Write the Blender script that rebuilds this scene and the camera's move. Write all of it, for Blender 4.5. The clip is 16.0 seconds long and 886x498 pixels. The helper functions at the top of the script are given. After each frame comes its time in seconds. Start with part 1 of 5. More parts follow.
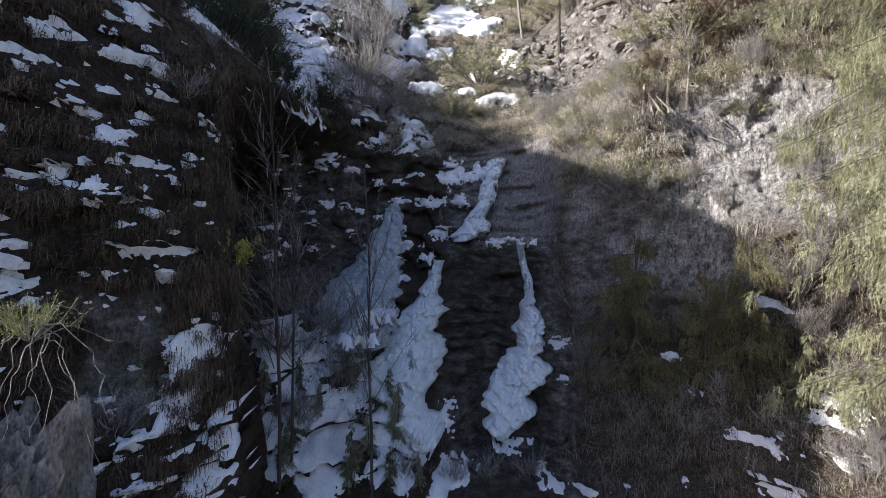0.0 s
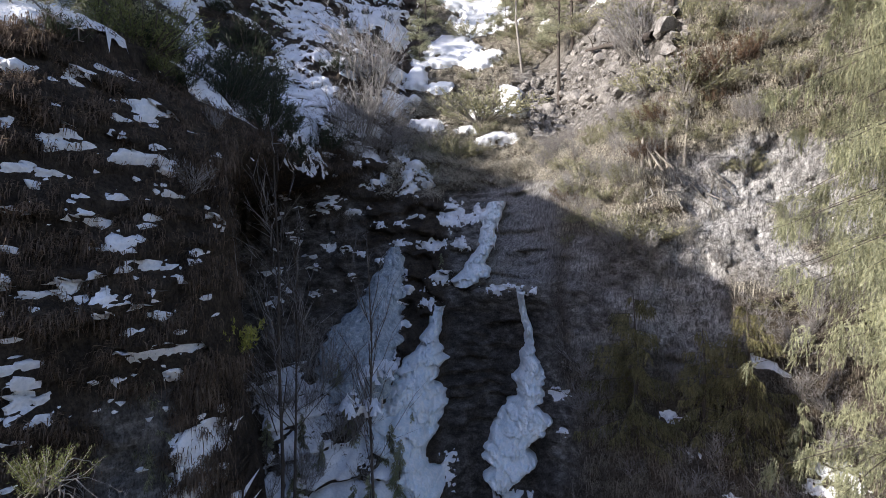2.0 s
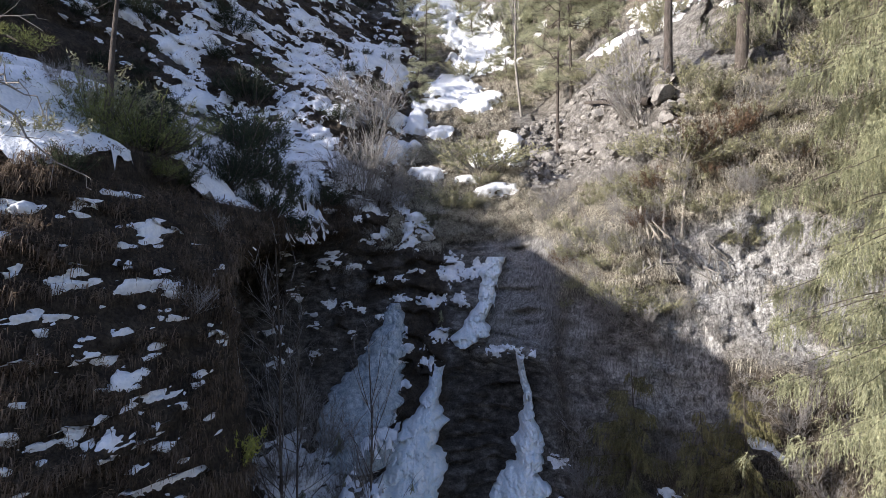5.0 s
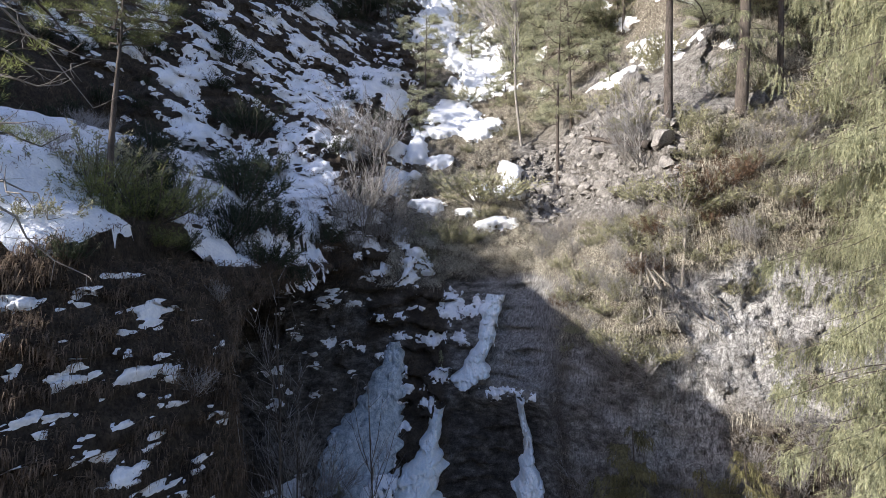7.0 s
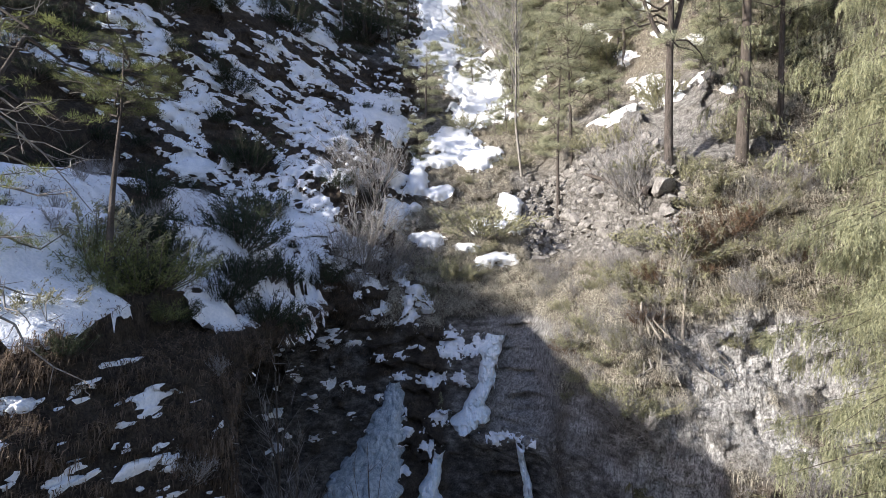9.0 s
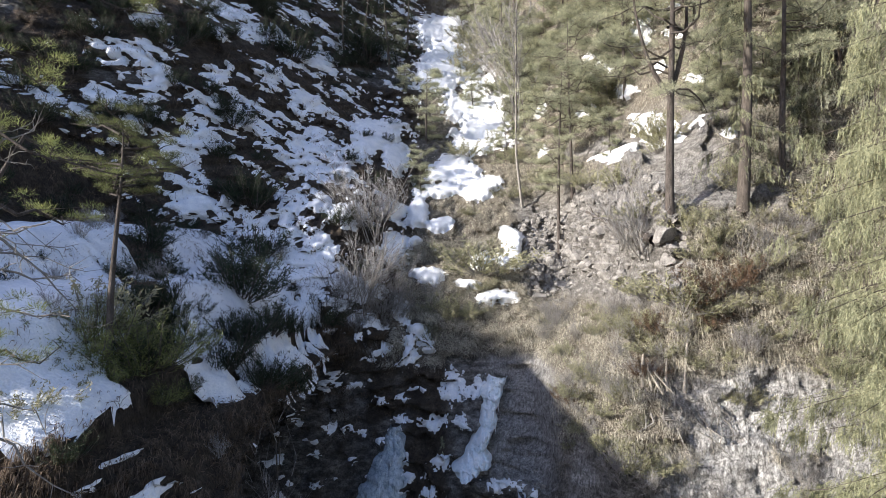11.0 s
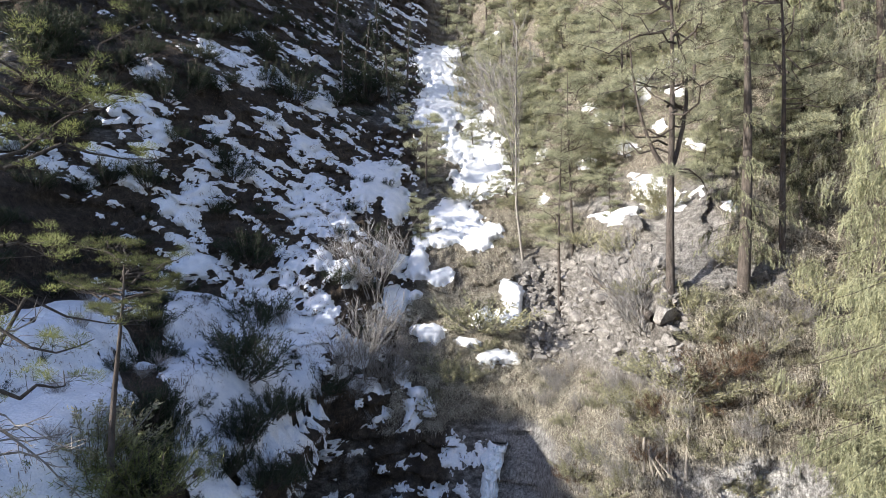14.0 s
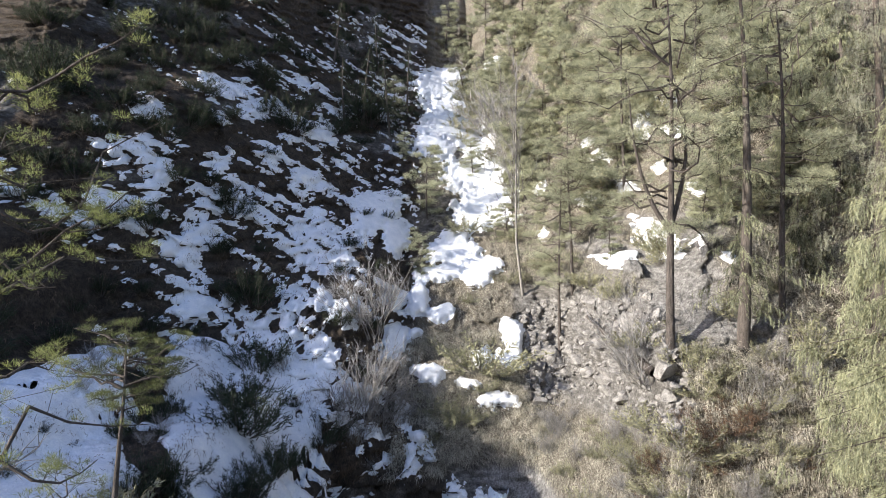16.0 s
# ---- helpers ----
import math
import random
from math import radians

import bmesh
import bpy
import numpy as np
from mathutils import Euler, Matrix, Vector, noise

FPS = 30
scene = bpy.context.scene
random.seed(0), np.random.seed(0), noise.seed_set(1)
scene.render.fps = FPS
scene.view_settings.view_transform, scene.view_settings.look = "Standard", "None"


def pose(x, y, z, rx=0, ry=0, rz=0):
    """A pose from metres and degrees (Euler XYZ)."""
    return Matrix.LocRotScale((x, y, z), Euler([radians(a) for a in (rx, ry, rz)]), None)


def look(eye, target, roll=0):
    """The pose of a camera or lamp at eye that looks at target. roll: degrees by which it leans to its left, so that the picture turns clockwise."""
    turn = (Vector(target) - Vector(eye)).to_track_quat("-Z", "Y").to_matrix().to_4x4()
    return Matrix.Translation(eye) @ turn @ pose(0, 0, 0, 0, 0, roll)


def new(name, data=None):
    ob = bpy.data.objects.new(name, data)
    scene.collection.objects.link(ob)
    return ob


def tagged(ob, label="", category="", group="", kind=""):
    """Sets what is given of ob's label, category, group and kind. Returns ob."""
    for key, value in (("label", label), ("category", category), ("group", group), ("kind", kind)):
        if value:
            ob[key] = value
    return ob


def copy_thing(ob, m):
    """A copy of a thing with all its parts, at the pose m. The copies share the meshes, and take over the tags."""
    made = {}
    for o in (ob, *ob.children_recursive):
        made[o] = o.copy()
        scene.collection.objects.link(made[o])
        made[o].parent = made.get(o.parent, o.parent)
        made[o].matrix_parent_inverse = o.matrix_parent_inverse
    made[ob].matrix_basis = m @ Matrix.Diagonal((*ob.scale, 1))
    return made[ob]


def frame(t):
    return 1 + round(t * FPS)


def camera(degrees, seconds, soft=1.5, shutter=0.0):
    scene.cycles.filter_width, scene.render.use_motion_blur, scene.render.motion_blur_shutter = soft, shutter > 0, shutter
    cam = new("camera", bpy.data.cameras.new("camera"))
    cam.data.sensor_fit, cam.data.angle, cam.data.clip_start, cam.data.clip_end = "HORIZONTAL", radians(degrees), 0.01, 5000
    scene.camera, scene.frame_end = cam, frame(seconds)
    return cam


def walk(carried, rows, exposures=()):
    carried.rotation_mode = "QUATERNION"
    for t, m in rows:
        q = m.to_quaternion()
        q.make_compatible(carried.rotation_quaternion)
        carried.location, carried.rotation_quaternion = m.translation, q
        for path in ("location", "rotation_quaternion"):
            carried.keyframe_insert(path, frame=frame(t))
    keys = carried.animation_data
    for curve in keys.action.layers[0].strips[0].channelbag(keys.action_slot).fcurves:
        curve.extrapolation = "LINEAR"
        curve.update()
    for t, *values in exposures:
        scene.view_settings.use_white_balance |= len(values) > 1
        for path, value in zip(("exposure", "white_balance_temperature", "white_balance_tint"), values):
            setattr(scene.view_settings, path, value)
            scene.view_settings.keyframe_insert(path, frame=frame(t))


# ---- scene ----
cam = camera(73.0, 16.0, soft=0.75)
PATH = [
    (0, (0.046, 0.19, 10.11), (0.038, 2.19, 10.104), -0.3),
    (0.5, (0.053, 0.148, 10.528), (0.045, 2.148, 10.526), -0.3),
    (1, (0.039, 0.111, 10.952), (0.031, 2.111, 10.951), -0.3),
    (1.5, (0.047, 0.043, 11.366), (0.038, 2.043, 11.367), -0.3),
    (2, (0.029, -0.016, 11.758), (0.021, 1.984, 11.763), -0.3),
    (2.5, (0.025, -0.088, 12.096), (0.018, 1.912, 12.104), -0.3),
    (3, (0.029, -0.144, 12.433), (0.022, 1.856, 12.443), -0.3),
    (3.5, (0.034, -0.176, 12.794), (0.026, 1.824, 12.807), -0.3),
    (4, (0.046, -0.201, 13.173), (0.038, 1.799, 13.189), -0.3),
    (6.5, (0.005, -0.202, 15.034), (0.001, 1.798, 15.062), -0.2),
    (7, (0.005, -0.195, 15.425), (0.001, 1.804, 15.455), -0.2),
    (7.5, (0.0, -0.198, 15.823), (-0.003, 1.802, 15.855), -0.1),
    (8, (0.002, -0.192, 16.217), (-0.001, 1.807, 16.252), -0.1),
    (8.5, (0.007, -0.199, 16.627), (0.003, 1.801, 16.663), -0.1),
    (9, (0.018, -0.201, 17.029), (0.013, 1.799, 17.068), -0.1),
    (11.5, (0.016, -0.182, 19.263), (0.009, 1.818, 19.305), -0.3),
    (12, (0.015, -0.194, 19.717), (0.008, 1.806, 19.76), -0.2),
    (12.5, (0.015, -0.215, 20.172), (0.008, 1.785, 20.217), -0.3),
    (13, (0.013, -0.223, 20.647), (0.006, 1.777, 20.693), -0.3),
    (13.5, (0.009, -0.237, 21.136), (0.002, 1.762, 21.184), -0.3),
    (14, (0.013, -0.257, 21.629), (0.006, 1.743, 21.677), -0.4),
    (14.5, (0.021, -0.282, 22.114), (0.014, 1.717, 22.164), -0.4),
    (15, (0.003, -0.308, 22.583), (-0.003, 1.691, 22.636), -0.5),
    (15.5, (0.003, -0.323, 23.057), (-0.003, 1.676, 23.113), -0.5),
    (16, (0.003, -0.355, 23.53), (-0.003, 1.644, 23.588), -0.5),
]
walk(cam, [(t, look(eye, target, roll)) for t, eye, target, roll in PATH], [(0, 0.9, 6200, 26), (16, 1.05, 6250, 22)])

# ---- light ----
SUN = Vector((-0.859, -0.333, 0.383)).normalized()
world = bpy.data.worlds.new("winter_sky")
scene.world = world
world.use_nodes = True
wn = world.node_tree
sky = wn.nodes.new("ShaderNodeTexSky")
sky.sky_type, sky.sun_disc = "NISHITA", False
sky.sun_elevation, sky.sun_rotation = math.asin(SUN.z), math.atan2(SUN.x, SUN.y)
sky.ozone_density = 1.6
bg = wn.nodes["Background"]
wn.links.new(sky.outputs[0], bg.inputs[0])
bg.inputs[1].default_value = 0.12
lamp = bpy.data.lights.new("sun", "SUN")
lamp.energy, lamp.angle, lamp.color = 5.0, radians(0.53), (1.0, 0.985, 0.8)
sun = new("sun", lamp)
sun.matrix_world = look(SUN * 80, (0, 0, 0))


# ---- terrain form ----
def lattice(ix, iy, seed):
    h = (ix.astype(np.int64) * 374761393 + iy.astype(np.int64) * 668265263 + seed * 974711) & 0x7FFFFFFF
    h = ((h ^ (h >> 13)) * 1274126177) & 0x7FFFFFFF
    return ((h ^ (h >> 16)) & 0xFFFF) / 65535.0


def grain(x, y, seed=0):
    """Smooth value noise, 0 to 1."""
    x, y = np.asarray(x, float), np.asarray(y, float)
    ix, iy = np.floor(x), np.floor(y)
    fx, fy = x - ix, y - iy
    fx, fy = fx * fx * (3 - 2 * fx), fy * fy * (3 - 2 * fy)
    a, b = lattice(ix, iy, seed), lattice(ix + 1, iy, seed)
    c, d = lattice(ix, iy + 1, seed), lattice(ix + 1, iy + 1, seed)
    return (a + (b - a) * fx) * (1 - fy) + (c + (d - c) * fx) * fy


def fbm(x, y, seed=0, octaves=4):
    total, amp = 0.0, 0.5
    for i in range(octaves):
        total = total + amp * (grain(x, y, seed + i) - 0.5)
        x, y, amp = x * 2.03 + 5.1, y * 2.03 + 1.7, amp * 0.5
    return total


def cells(x, y, seed=0):
    """Distance to the nearest of scattered points, one a unit cell."""
    ix, iy = np.floor(x), np.floor(y)
    best = np.full(np.shape(x), 9.0)
    for dx in (-1, 0, 1):
        for dy in (-1, 0, 1):
            cx, cy = ix + dx, iy + dy
            best = np.minimum(best, np.hypot(cx + lattice(cx, cy, seed) - x, cy + lattice(cx, cy, seed + 1) - y))
    return best


def facets(x, y, seed=0):
    """A value for each of scattered cells, 0 to 1, with sharp edges between them."""
    ix, iy = np.floor(x), np.floor(y)
    best, value = np.full(np.shape(x), 9.0), np.zeros(np.shape(x))
    for dx in (-1, 0, 1):
        for dy in (-1, 0, 1):
            cx, cy = ix + dx, iy + dy
            d = np.hypot(cx + lattice(cx, cy, seed) - x, cy + lattice(cx, cy, seed + 1) - y)
            value = np.where(d < best, lattice(cx, cy, seed + 2), value)
            best = np.minimum(best, d)
    return value


def step(a, b, v):
    t = np.clip((v - a) / (b - a), 0, 1)
    return t * t * (3 - 2 * t)


# Upright sections of the slopes: at each x, knots of (height, distance).
BACK = {
    # Out of view; set back so the wall's shadow ends left of the gully.
    -26: ((0, 12), (10, 16), (20, 18.5), (28.7, 23), (37.8, 36), (47, 44)),
    -16: ((0, 15), (18, 24), (26, 28.5), (33.5, 33.6), (36, 38.5), (42, 46), (55, 57)),
    -11.5: ((0, 16), (18, 26.5), (25, 32), (31, 37.5), (35.5, 42.5), (45, 54)),
    -8: ((0, 11), (8, 15.5), (11.5, 20), (13.5, 22), (17.5, 25), (19, 26.8), (24, 33.5), (30, 41), (40, 52)),
    -5: ((0, 10), (7, 15.8), (9.5, 19.5), (11.5, 22.4), (13.5, 23.6), (15, 25), (17.3, 25.8), (22, 31.3), (25, 35.8), (30, 44), (40, 54)),
    -2.5: ((0, 10), (5, 17.5), (8, 21.5), (9.5, 23.8), (12, 25.4), (15, 26.5), (18, 30), (28, 41.7), (36, 49.5), (45, 60)),
    0: ((0, 10), (2, 14), (4, 18.5), (9, 23), (11, 24.5), (14.3, 27), (16, 28), (18, 30.5), (30, 44), (37, 52), (45, 62)),
    2: ((0, 10), (2, 14.5), (4, 19.6), (6, 21.1), (8, 22.4), (9.7, 22.9), (10.2, 22.1), (10.6, 23.6), (14.3, 26.7), (17, 28.7), (20, 32), (30, 45), (37, 53), (45, 62)),
    4: ((0, 10), (4, 19), (10.2, 21.8), (11, 23), (14.3, 25.5), (17, 28.3), (19.7, 31.3), (26, 39), (36, 54), (45, 64)),
    8: ((0, 16), (15, 27), (18.9, 32), (24, 37), (36, 53), (45, 62)),
    20: ((0, 18), (20, 30), (36, 50), (45, 60)),
}
LEFT = {
    # Next three sections: unseen ridge, added and shaped to cast the gorge's shadow.
    -30: ((0, -9), (12, -4), (20, 1), (24.2, 3.6), (25.2, 4.6), (25.3, 8.5), (25.35, 13), (25.9, 18), (27, 22), (34, 32), (50, 48)),
    -24: ((0, -7), (12, -2), (20, 2.6), (24.2, 4.6), (25.2, 5.4), (25.3, 8.5), (25.35, 13), (25.9, 18), (27, 22), (34, 32), (50, 48)),
    -18: ((0, -3), (12, 2), (16.4, 5.3), (18.8, 8), (20.4, 8.8), (21.7, 14), (24.2, 23.5), (30, 34)),
    -12: ((0, 1), (10, 5), (14.5, 7.6), (17.4, 10.3), (18.6, 11.5), (19.2, 13.5), (19.6, 17.5), (20.1, 23), (20.5, 40)),
    -8.5: ((0, 3), (8, 5.5), (13, 8), (16, 9.5), (17.2, 11), (17.9, 13.5), (18.1, 17), (18.2, 30)),
    -6.5: ((0, 4), (8, 6.8), (11, 7.8), (13.8, 8.8), (15.7, 10.4), (16.2, 13), (16.4, 17), (16.5, 30)),
    -5.3: ((0, 5.5), (7.5, 9), (11, 9.3), (13.5, 10.7), (14.8, 12.5), (15.2, 15), (15.4, 30)),
    -4.3: ((0, 6), (6, 9.2), (8, 10), (10, 10.5), (12, 11.4), (13.5, 11.9), (14.3, 14), (15, 28)),
    -4.05: ((0, 7.5), (6, 9.8), (8, 10.4), (10, 10.8), (11, 12.5), (12.2, 20), (13, 35)),
    -3.7: ((0, 9.5), (6, 10.6), (8, 11), (9.4, 12), (10.4, 16), (11.4, 25), (20, 60)),
    -3.5: ((0, 17), (3, 25), (5, 40), (20, 60)),
    4: ((0, 40), (20, 70)),
}
RIGHT = {
    1: ((0, 30), (20, 60)),
    3.2: ((0, 13), (4, 19), (10, 24), (14, 28), (15, 33)),
    4.2: ((0, 12.5), (4, 17.8), (7, 19.6), (10, 21.2), (14, 22.8), (15, 26), (17, 32)),
    6: ((0, 11), (4, 16.3), (8, 18.4), (13, 19.6), (15, 21.3), (16, 24), (18, 30)),
    8: ((0, 9), (5, 13.8), (7, 16.8), (9, 18), (13, 19), (16, 20.2), (20, 21), (22, 24.5), (26, 32)),
    11: ((0, 6), (5, 11), (8, 14.5), (12, 17.6), (18, 19.7), (21, 21.5), (25, 24.5), (30, 30), (40, 40)),
    16: ((0, 2), (8, 11), (14, 16), (20, 20.5), (25, 24), (32, 28), (45, 38)),
    26: ((0, -5), (10, 4), (20, 12), (30, 20), (45, 30)),
}


def loft(sections, x, z, over=0.9):
    xs = np.array(sorted(sections), float)
    rows = []
    for k in sorted(sections):
        kz, ky = np.array(sections[k], float).T
        rows.append(np.interp(z, kz, ky) + np.maximum(z - kz[-1], 0) * over)
    rows = np.stack(rows)
    i = np.clip(np.searchsorted(xs, x) - 1, 0, len(xs) - 2)
    t = np.clip((x - xs[i]) / (xs[i + 1] - xs[i]), 0, 1)
    lo = np.take_along_axis(rows, i[None], 0)[0]
    hi = np.take_along_axis(rows, i[None] + 1, 0)[0]
    return lo + (hi - lo) * t


def smin(a, b, k=0.5):
    m = np.minimum(a, b)
    return m - k * np.log(np.exp(-(a - m) / k) + np.exp(-(b - m) / k))


def bare_rock(x, z, along=None):
    """How far the slope is bare rock, 0 to 1. along: where x lies before the gully's flank is tucked in."""
    along = x if along is None else along
    wob = fbm(x * 0.5, z * 0.5, 40) * 2.2
    fall = step(-0.3, 0.3, x + wob * 0.3) * (1 - step(3.6, 4.4, x + wob * 0.5)) * step(2, 4, z) * (1 - step(14.2, 14.9, z + wob * 0.6))
    slab = step(7.0, 8.0, x + wob) * (1 - step(12.2, 13.5, x + wob)) * step(10.2, 11.2, z + wob) * (1 - step(14.6, 15.6, z + wob * 0.6)) * step(-0.3, -0.2, fbm(x * 0.9, z * 0.7, 47))
    wall = step(4, 4.6, x + wob * 0.4) * (1 - step(8, 9, x + wob)) * step(7.5, 9, z + wob) * (1 - step(11.8, 12.8, z + wob * 0.7))
    crag = (1 - step(-4.65, -4.5, x + wob * 0.15)) * step(-5.6, -5.35, x + wob * 0.2) * step(7.3, 7.6, z + wob * 0.3) * (1 - step(9.1, 9.5, z + wob * 0.3))
    scree = step(3.6, 4.4, x + wob * 0.6) * (1 - step(7.2, 8.4, x - (z - 17) * 0.35 + wob * 0.6)) * step(16.6, 17.4, z + wob * 0.4) * (1 - step(22, 24, z + wob))
    back = step(6.2, 7.0, x + wob) * (1 - step(12, 13, x + wob)) * step(20.2, 21, z + wob * 0.5) * (1 - step(25.5, 27, z + wob)) * step(-0.12, 0.02, fbm(x * 0.6, z * 0.8, 48))
    cliff = step(-3.9, -3.75, along) * (1 - step(-2.4, -1.6, x + wob * 0.6)) * step(7.5, 8.5, z + wob) * (1 - step(13.4, 14.6, z + wob)) * step(-0.14, 0.0, fbm(x * 0.8, z * 0.6, 49))
    high = step(0.05, 0.2, fbm(x * 0.22, z * 0.3, 44)) * step(-30, -9, -x - 8) * 0.8 * step(22, 26, z)
    return np.clip(np.maximum.reduce([fall, slab, wall * 0.9, crag, cliff * 0.9, scree * 0.9, back, high]), 0, 1)


def tucked(x, y, z):
    """How far the gully's flank reaches in behind the spur, to the left."""
    near = np.clip(y - 12, 0, 5) * (1 - step(-3.6, -1.0, x))
    deep = np.clip(y - 17, 0, 7) * (1 - step(-3.8, -3.25, x))
    return (0.33 + 0.09 * (1 - step(-3.8, -3.2, x))) * (near + deep) * step(-5.2, -4.6, x) * (1 - step(13.2, 15.2, z))


def slope(x, z, fine=True):
    """Distance of the slope's surface ahead of the first eye at x and height z."""
    x, z = np.asarray(x, float), np.asarray(z, float)
    wx = x + fbm(x * 0.35, z * 0.35, 3) * 1.0
    wz = z + fbm(x * 0.3, z * 0.3, 9) * 0.8
    left = loft(LEFT, wx, wz, 3.0)
    y = smin(smin(loft(BACK, wx, z), left), loft(RIGHT, wx, wz))
    if fine:
        low = slope(x, z + 0.15, False)
        along, x = x, x - tucked(x, y, z)
        rock = bare_rock(x, z, along)
        steep = 1 / (1 + 0.5 * np.clip((low - y) / 0.15 - 1.5, 0, 20))
        bed = z * 2.3 + fbm(x * 0.35, z * 0.5, 21) * 3.0
        layered = rock * (1 - step(14.6, 15.4, z)) * (1 - step(4.4, 5.5, x)) * step(-1.5, -0.5, x)
        y = y + layered * (0.34 * step(0.0, 0.8, bed % 1.0) * grain(x * 0.9, np.floor(bed) * 3.7, 8) ** 2 * 1.6 - 0.1)
        crack = cells(x * 0.9, z * 1.3 + x * 0.2, 24)
        y = y + rock * (fbm(x * 2.2, z * 3.2, 22, 6) * 0.6 + 0.22 * crack)
        bend = fbm(x * 0.8, z * 0.8, 26) * 1.2
        broken = 0.5 * (facets(x * 0.75 + bend, z * 0.5 + bend, 27) - 0.5) + 0.24 * (facets(x * 1.9 + bend, z * 1.5 - bend, 28) - 0.5)
        y = y + rock * (1 - 0.75 * layered) * broken * (1 + 0.9 * step(16, 17, z))
        tuft = 1 - rock
        ledge = (z * 0.95 + fbm(x * 0.45, z * 0.4, 31) * 3.2) % 1.0
        wave = fbm(x * 1.1, z * 1.1, 35) * 1.4
        hump = cells(x * 1.9 + wave, z * 2.3 + wave, 36)
        y = y + steep * tuft * ((ledge - 0.5) * 0.4 + fbm(x * 1.2, z * 1.2, 33, 6) * 0.8 + 0.42 * (hump - 0.45))
    return y


def ground_at(x, z, fine=True):
    """Points of the slope."""
    x, z = np.asarray(x, float), np.asarray(z, float)
    y = slope(x, z, fine)
    return np.stack([x - tucked(x, y, z), y, z], -1)
# ---- end of terrain form ----


# ---- materials ----
def shader(name, dark, light, scale=2.0, rough=0.85, bump=0.3, fine=30.0, island=False, stretch=(1, 1, 1), spec=0.3):
    """A surface between two colours, varied by coarse and fine noise (or leaf by leaf), with a fine relief."""
    m = bpy.data.materials.new(name)
    m.use_nodes = True
    nt = m.node_tree
    b = nt.nodes["Principled BSDF"]
    b.inputs["Roughness"].default_value = rough
    b.inputs["Specular IOR Level"].default_value = spec
    co = nt.nodes.new("ShaderNodeTexCoord")
    mp = nt.nodes.new("ShaderNodeMapping")
    mp.inputs["Scale"].default_value = stretch
    nt.links.new(co.outputs["Object"], mp.inputs[0])
    n1, n2 = nt.nodes.new("ShaderNodeTexNoise"), nt.nodes.new("ShaderNodeTexNoise")
    n1.inputs["Scale"].default_value, n2.inputs["Scale"].default_value = scale, fine
    n1.inputs["Detail"].default_value, n2.inputs["Detail"].default_value = 6, 4
    for n in (n1, n2):
        nt.links.new(mp.outputs[0], n.inputs["Vector"])
    mix = nt.nodes.new("ShaderNodeMath")
    mix.operation = "ADD"
    if island:
        g = nt.nodes.new("ShaderNodeNewGeometry")
        nt.links.new(g.outputs["Random Per Island"], mix.inputs[0])
        half = nt.nodes.new("ShaderNodeMath")
        half.operation = "MULTIPLY_ADD"
        half.inputs[1].default_value, half.inputs[2].default_value = 2.4, -0.75
        n1.inputs["Scale"].default_value, n1.inputs["Detail"].default_value = 1.6, 4
        nt.links.new(n1.outputs["Fac"], half.inputs[0])
        o = nt.nodes.new("ShaderNodeObjectInfo")
        mean = nt.nodes.new("ShaderNodeMath")
        mean.operation = "MULTIPLY_ADD"
        mean.inputs[1].default_value = 0.5
        nt.links.new(o.outputs["Random"], mean.inputs[0])
        nt.links.new(half.outputs[0], mean.inputs[2])
        nt.links.new(mean.outputs[0], mix.inputs[1])
    else:
        nt.links.new(n1.outputs["Fac"], mix.inputs[0])
        nt.links.new(n2.outputs["Fac"], mix.inputs[1])
    rng = nt.nodes.new("ShaderNodeMapRange")
    rng.inputs["From Min"].default_value, rng.inputs["From Max"].default_value = (0.35, 1.65) if island else (0.7, 1.3)
    nt.links.new(mix.outputs[0], rng.inputs["Value"])
    mc = nt.nodes.new("ShaderNodeMix")
    mc.data_type = "RGBA"
    mc.inputs["A"].default_value, mc.inputs["B"].default_value = (*dark, 1), (*light, 1)
    nt.links.new(rng.outputs[0], mc.inputs["Factor"])
    nt.links.new(mc.outputs["Result"], b.inputs["Base Color"])
    if island:
        thin, both = nt.nodes.new("ShaderNodeBsdfTranslucent"), nt.nodes.new("ShaderNodeMixShader")
        both.inputs[0].default_value = 0.35
        nt.links.new(mc.outputs["Result"], thin.inputs[0])
        nt.links.new(b.outputs[0], both.inputs[1])
        nt.links.new(thin.outputs[0], both.inputs[2])
        nt.links.new(both.outputs[0], nt.nodes["Material Output"].inputs[0])
    if bump:
        bp = nt.nodes.new("ShaderNodeBump")
        bp.inputs["Strength"].default_value, bp.inputs["Distance"].default_value = bump, 0.05
        nt.links.new(mix.outputs[0], bp.inputs["Height"])
        nt.links.new(bp.outputs[0], b.inputs["Normal"])
    return m


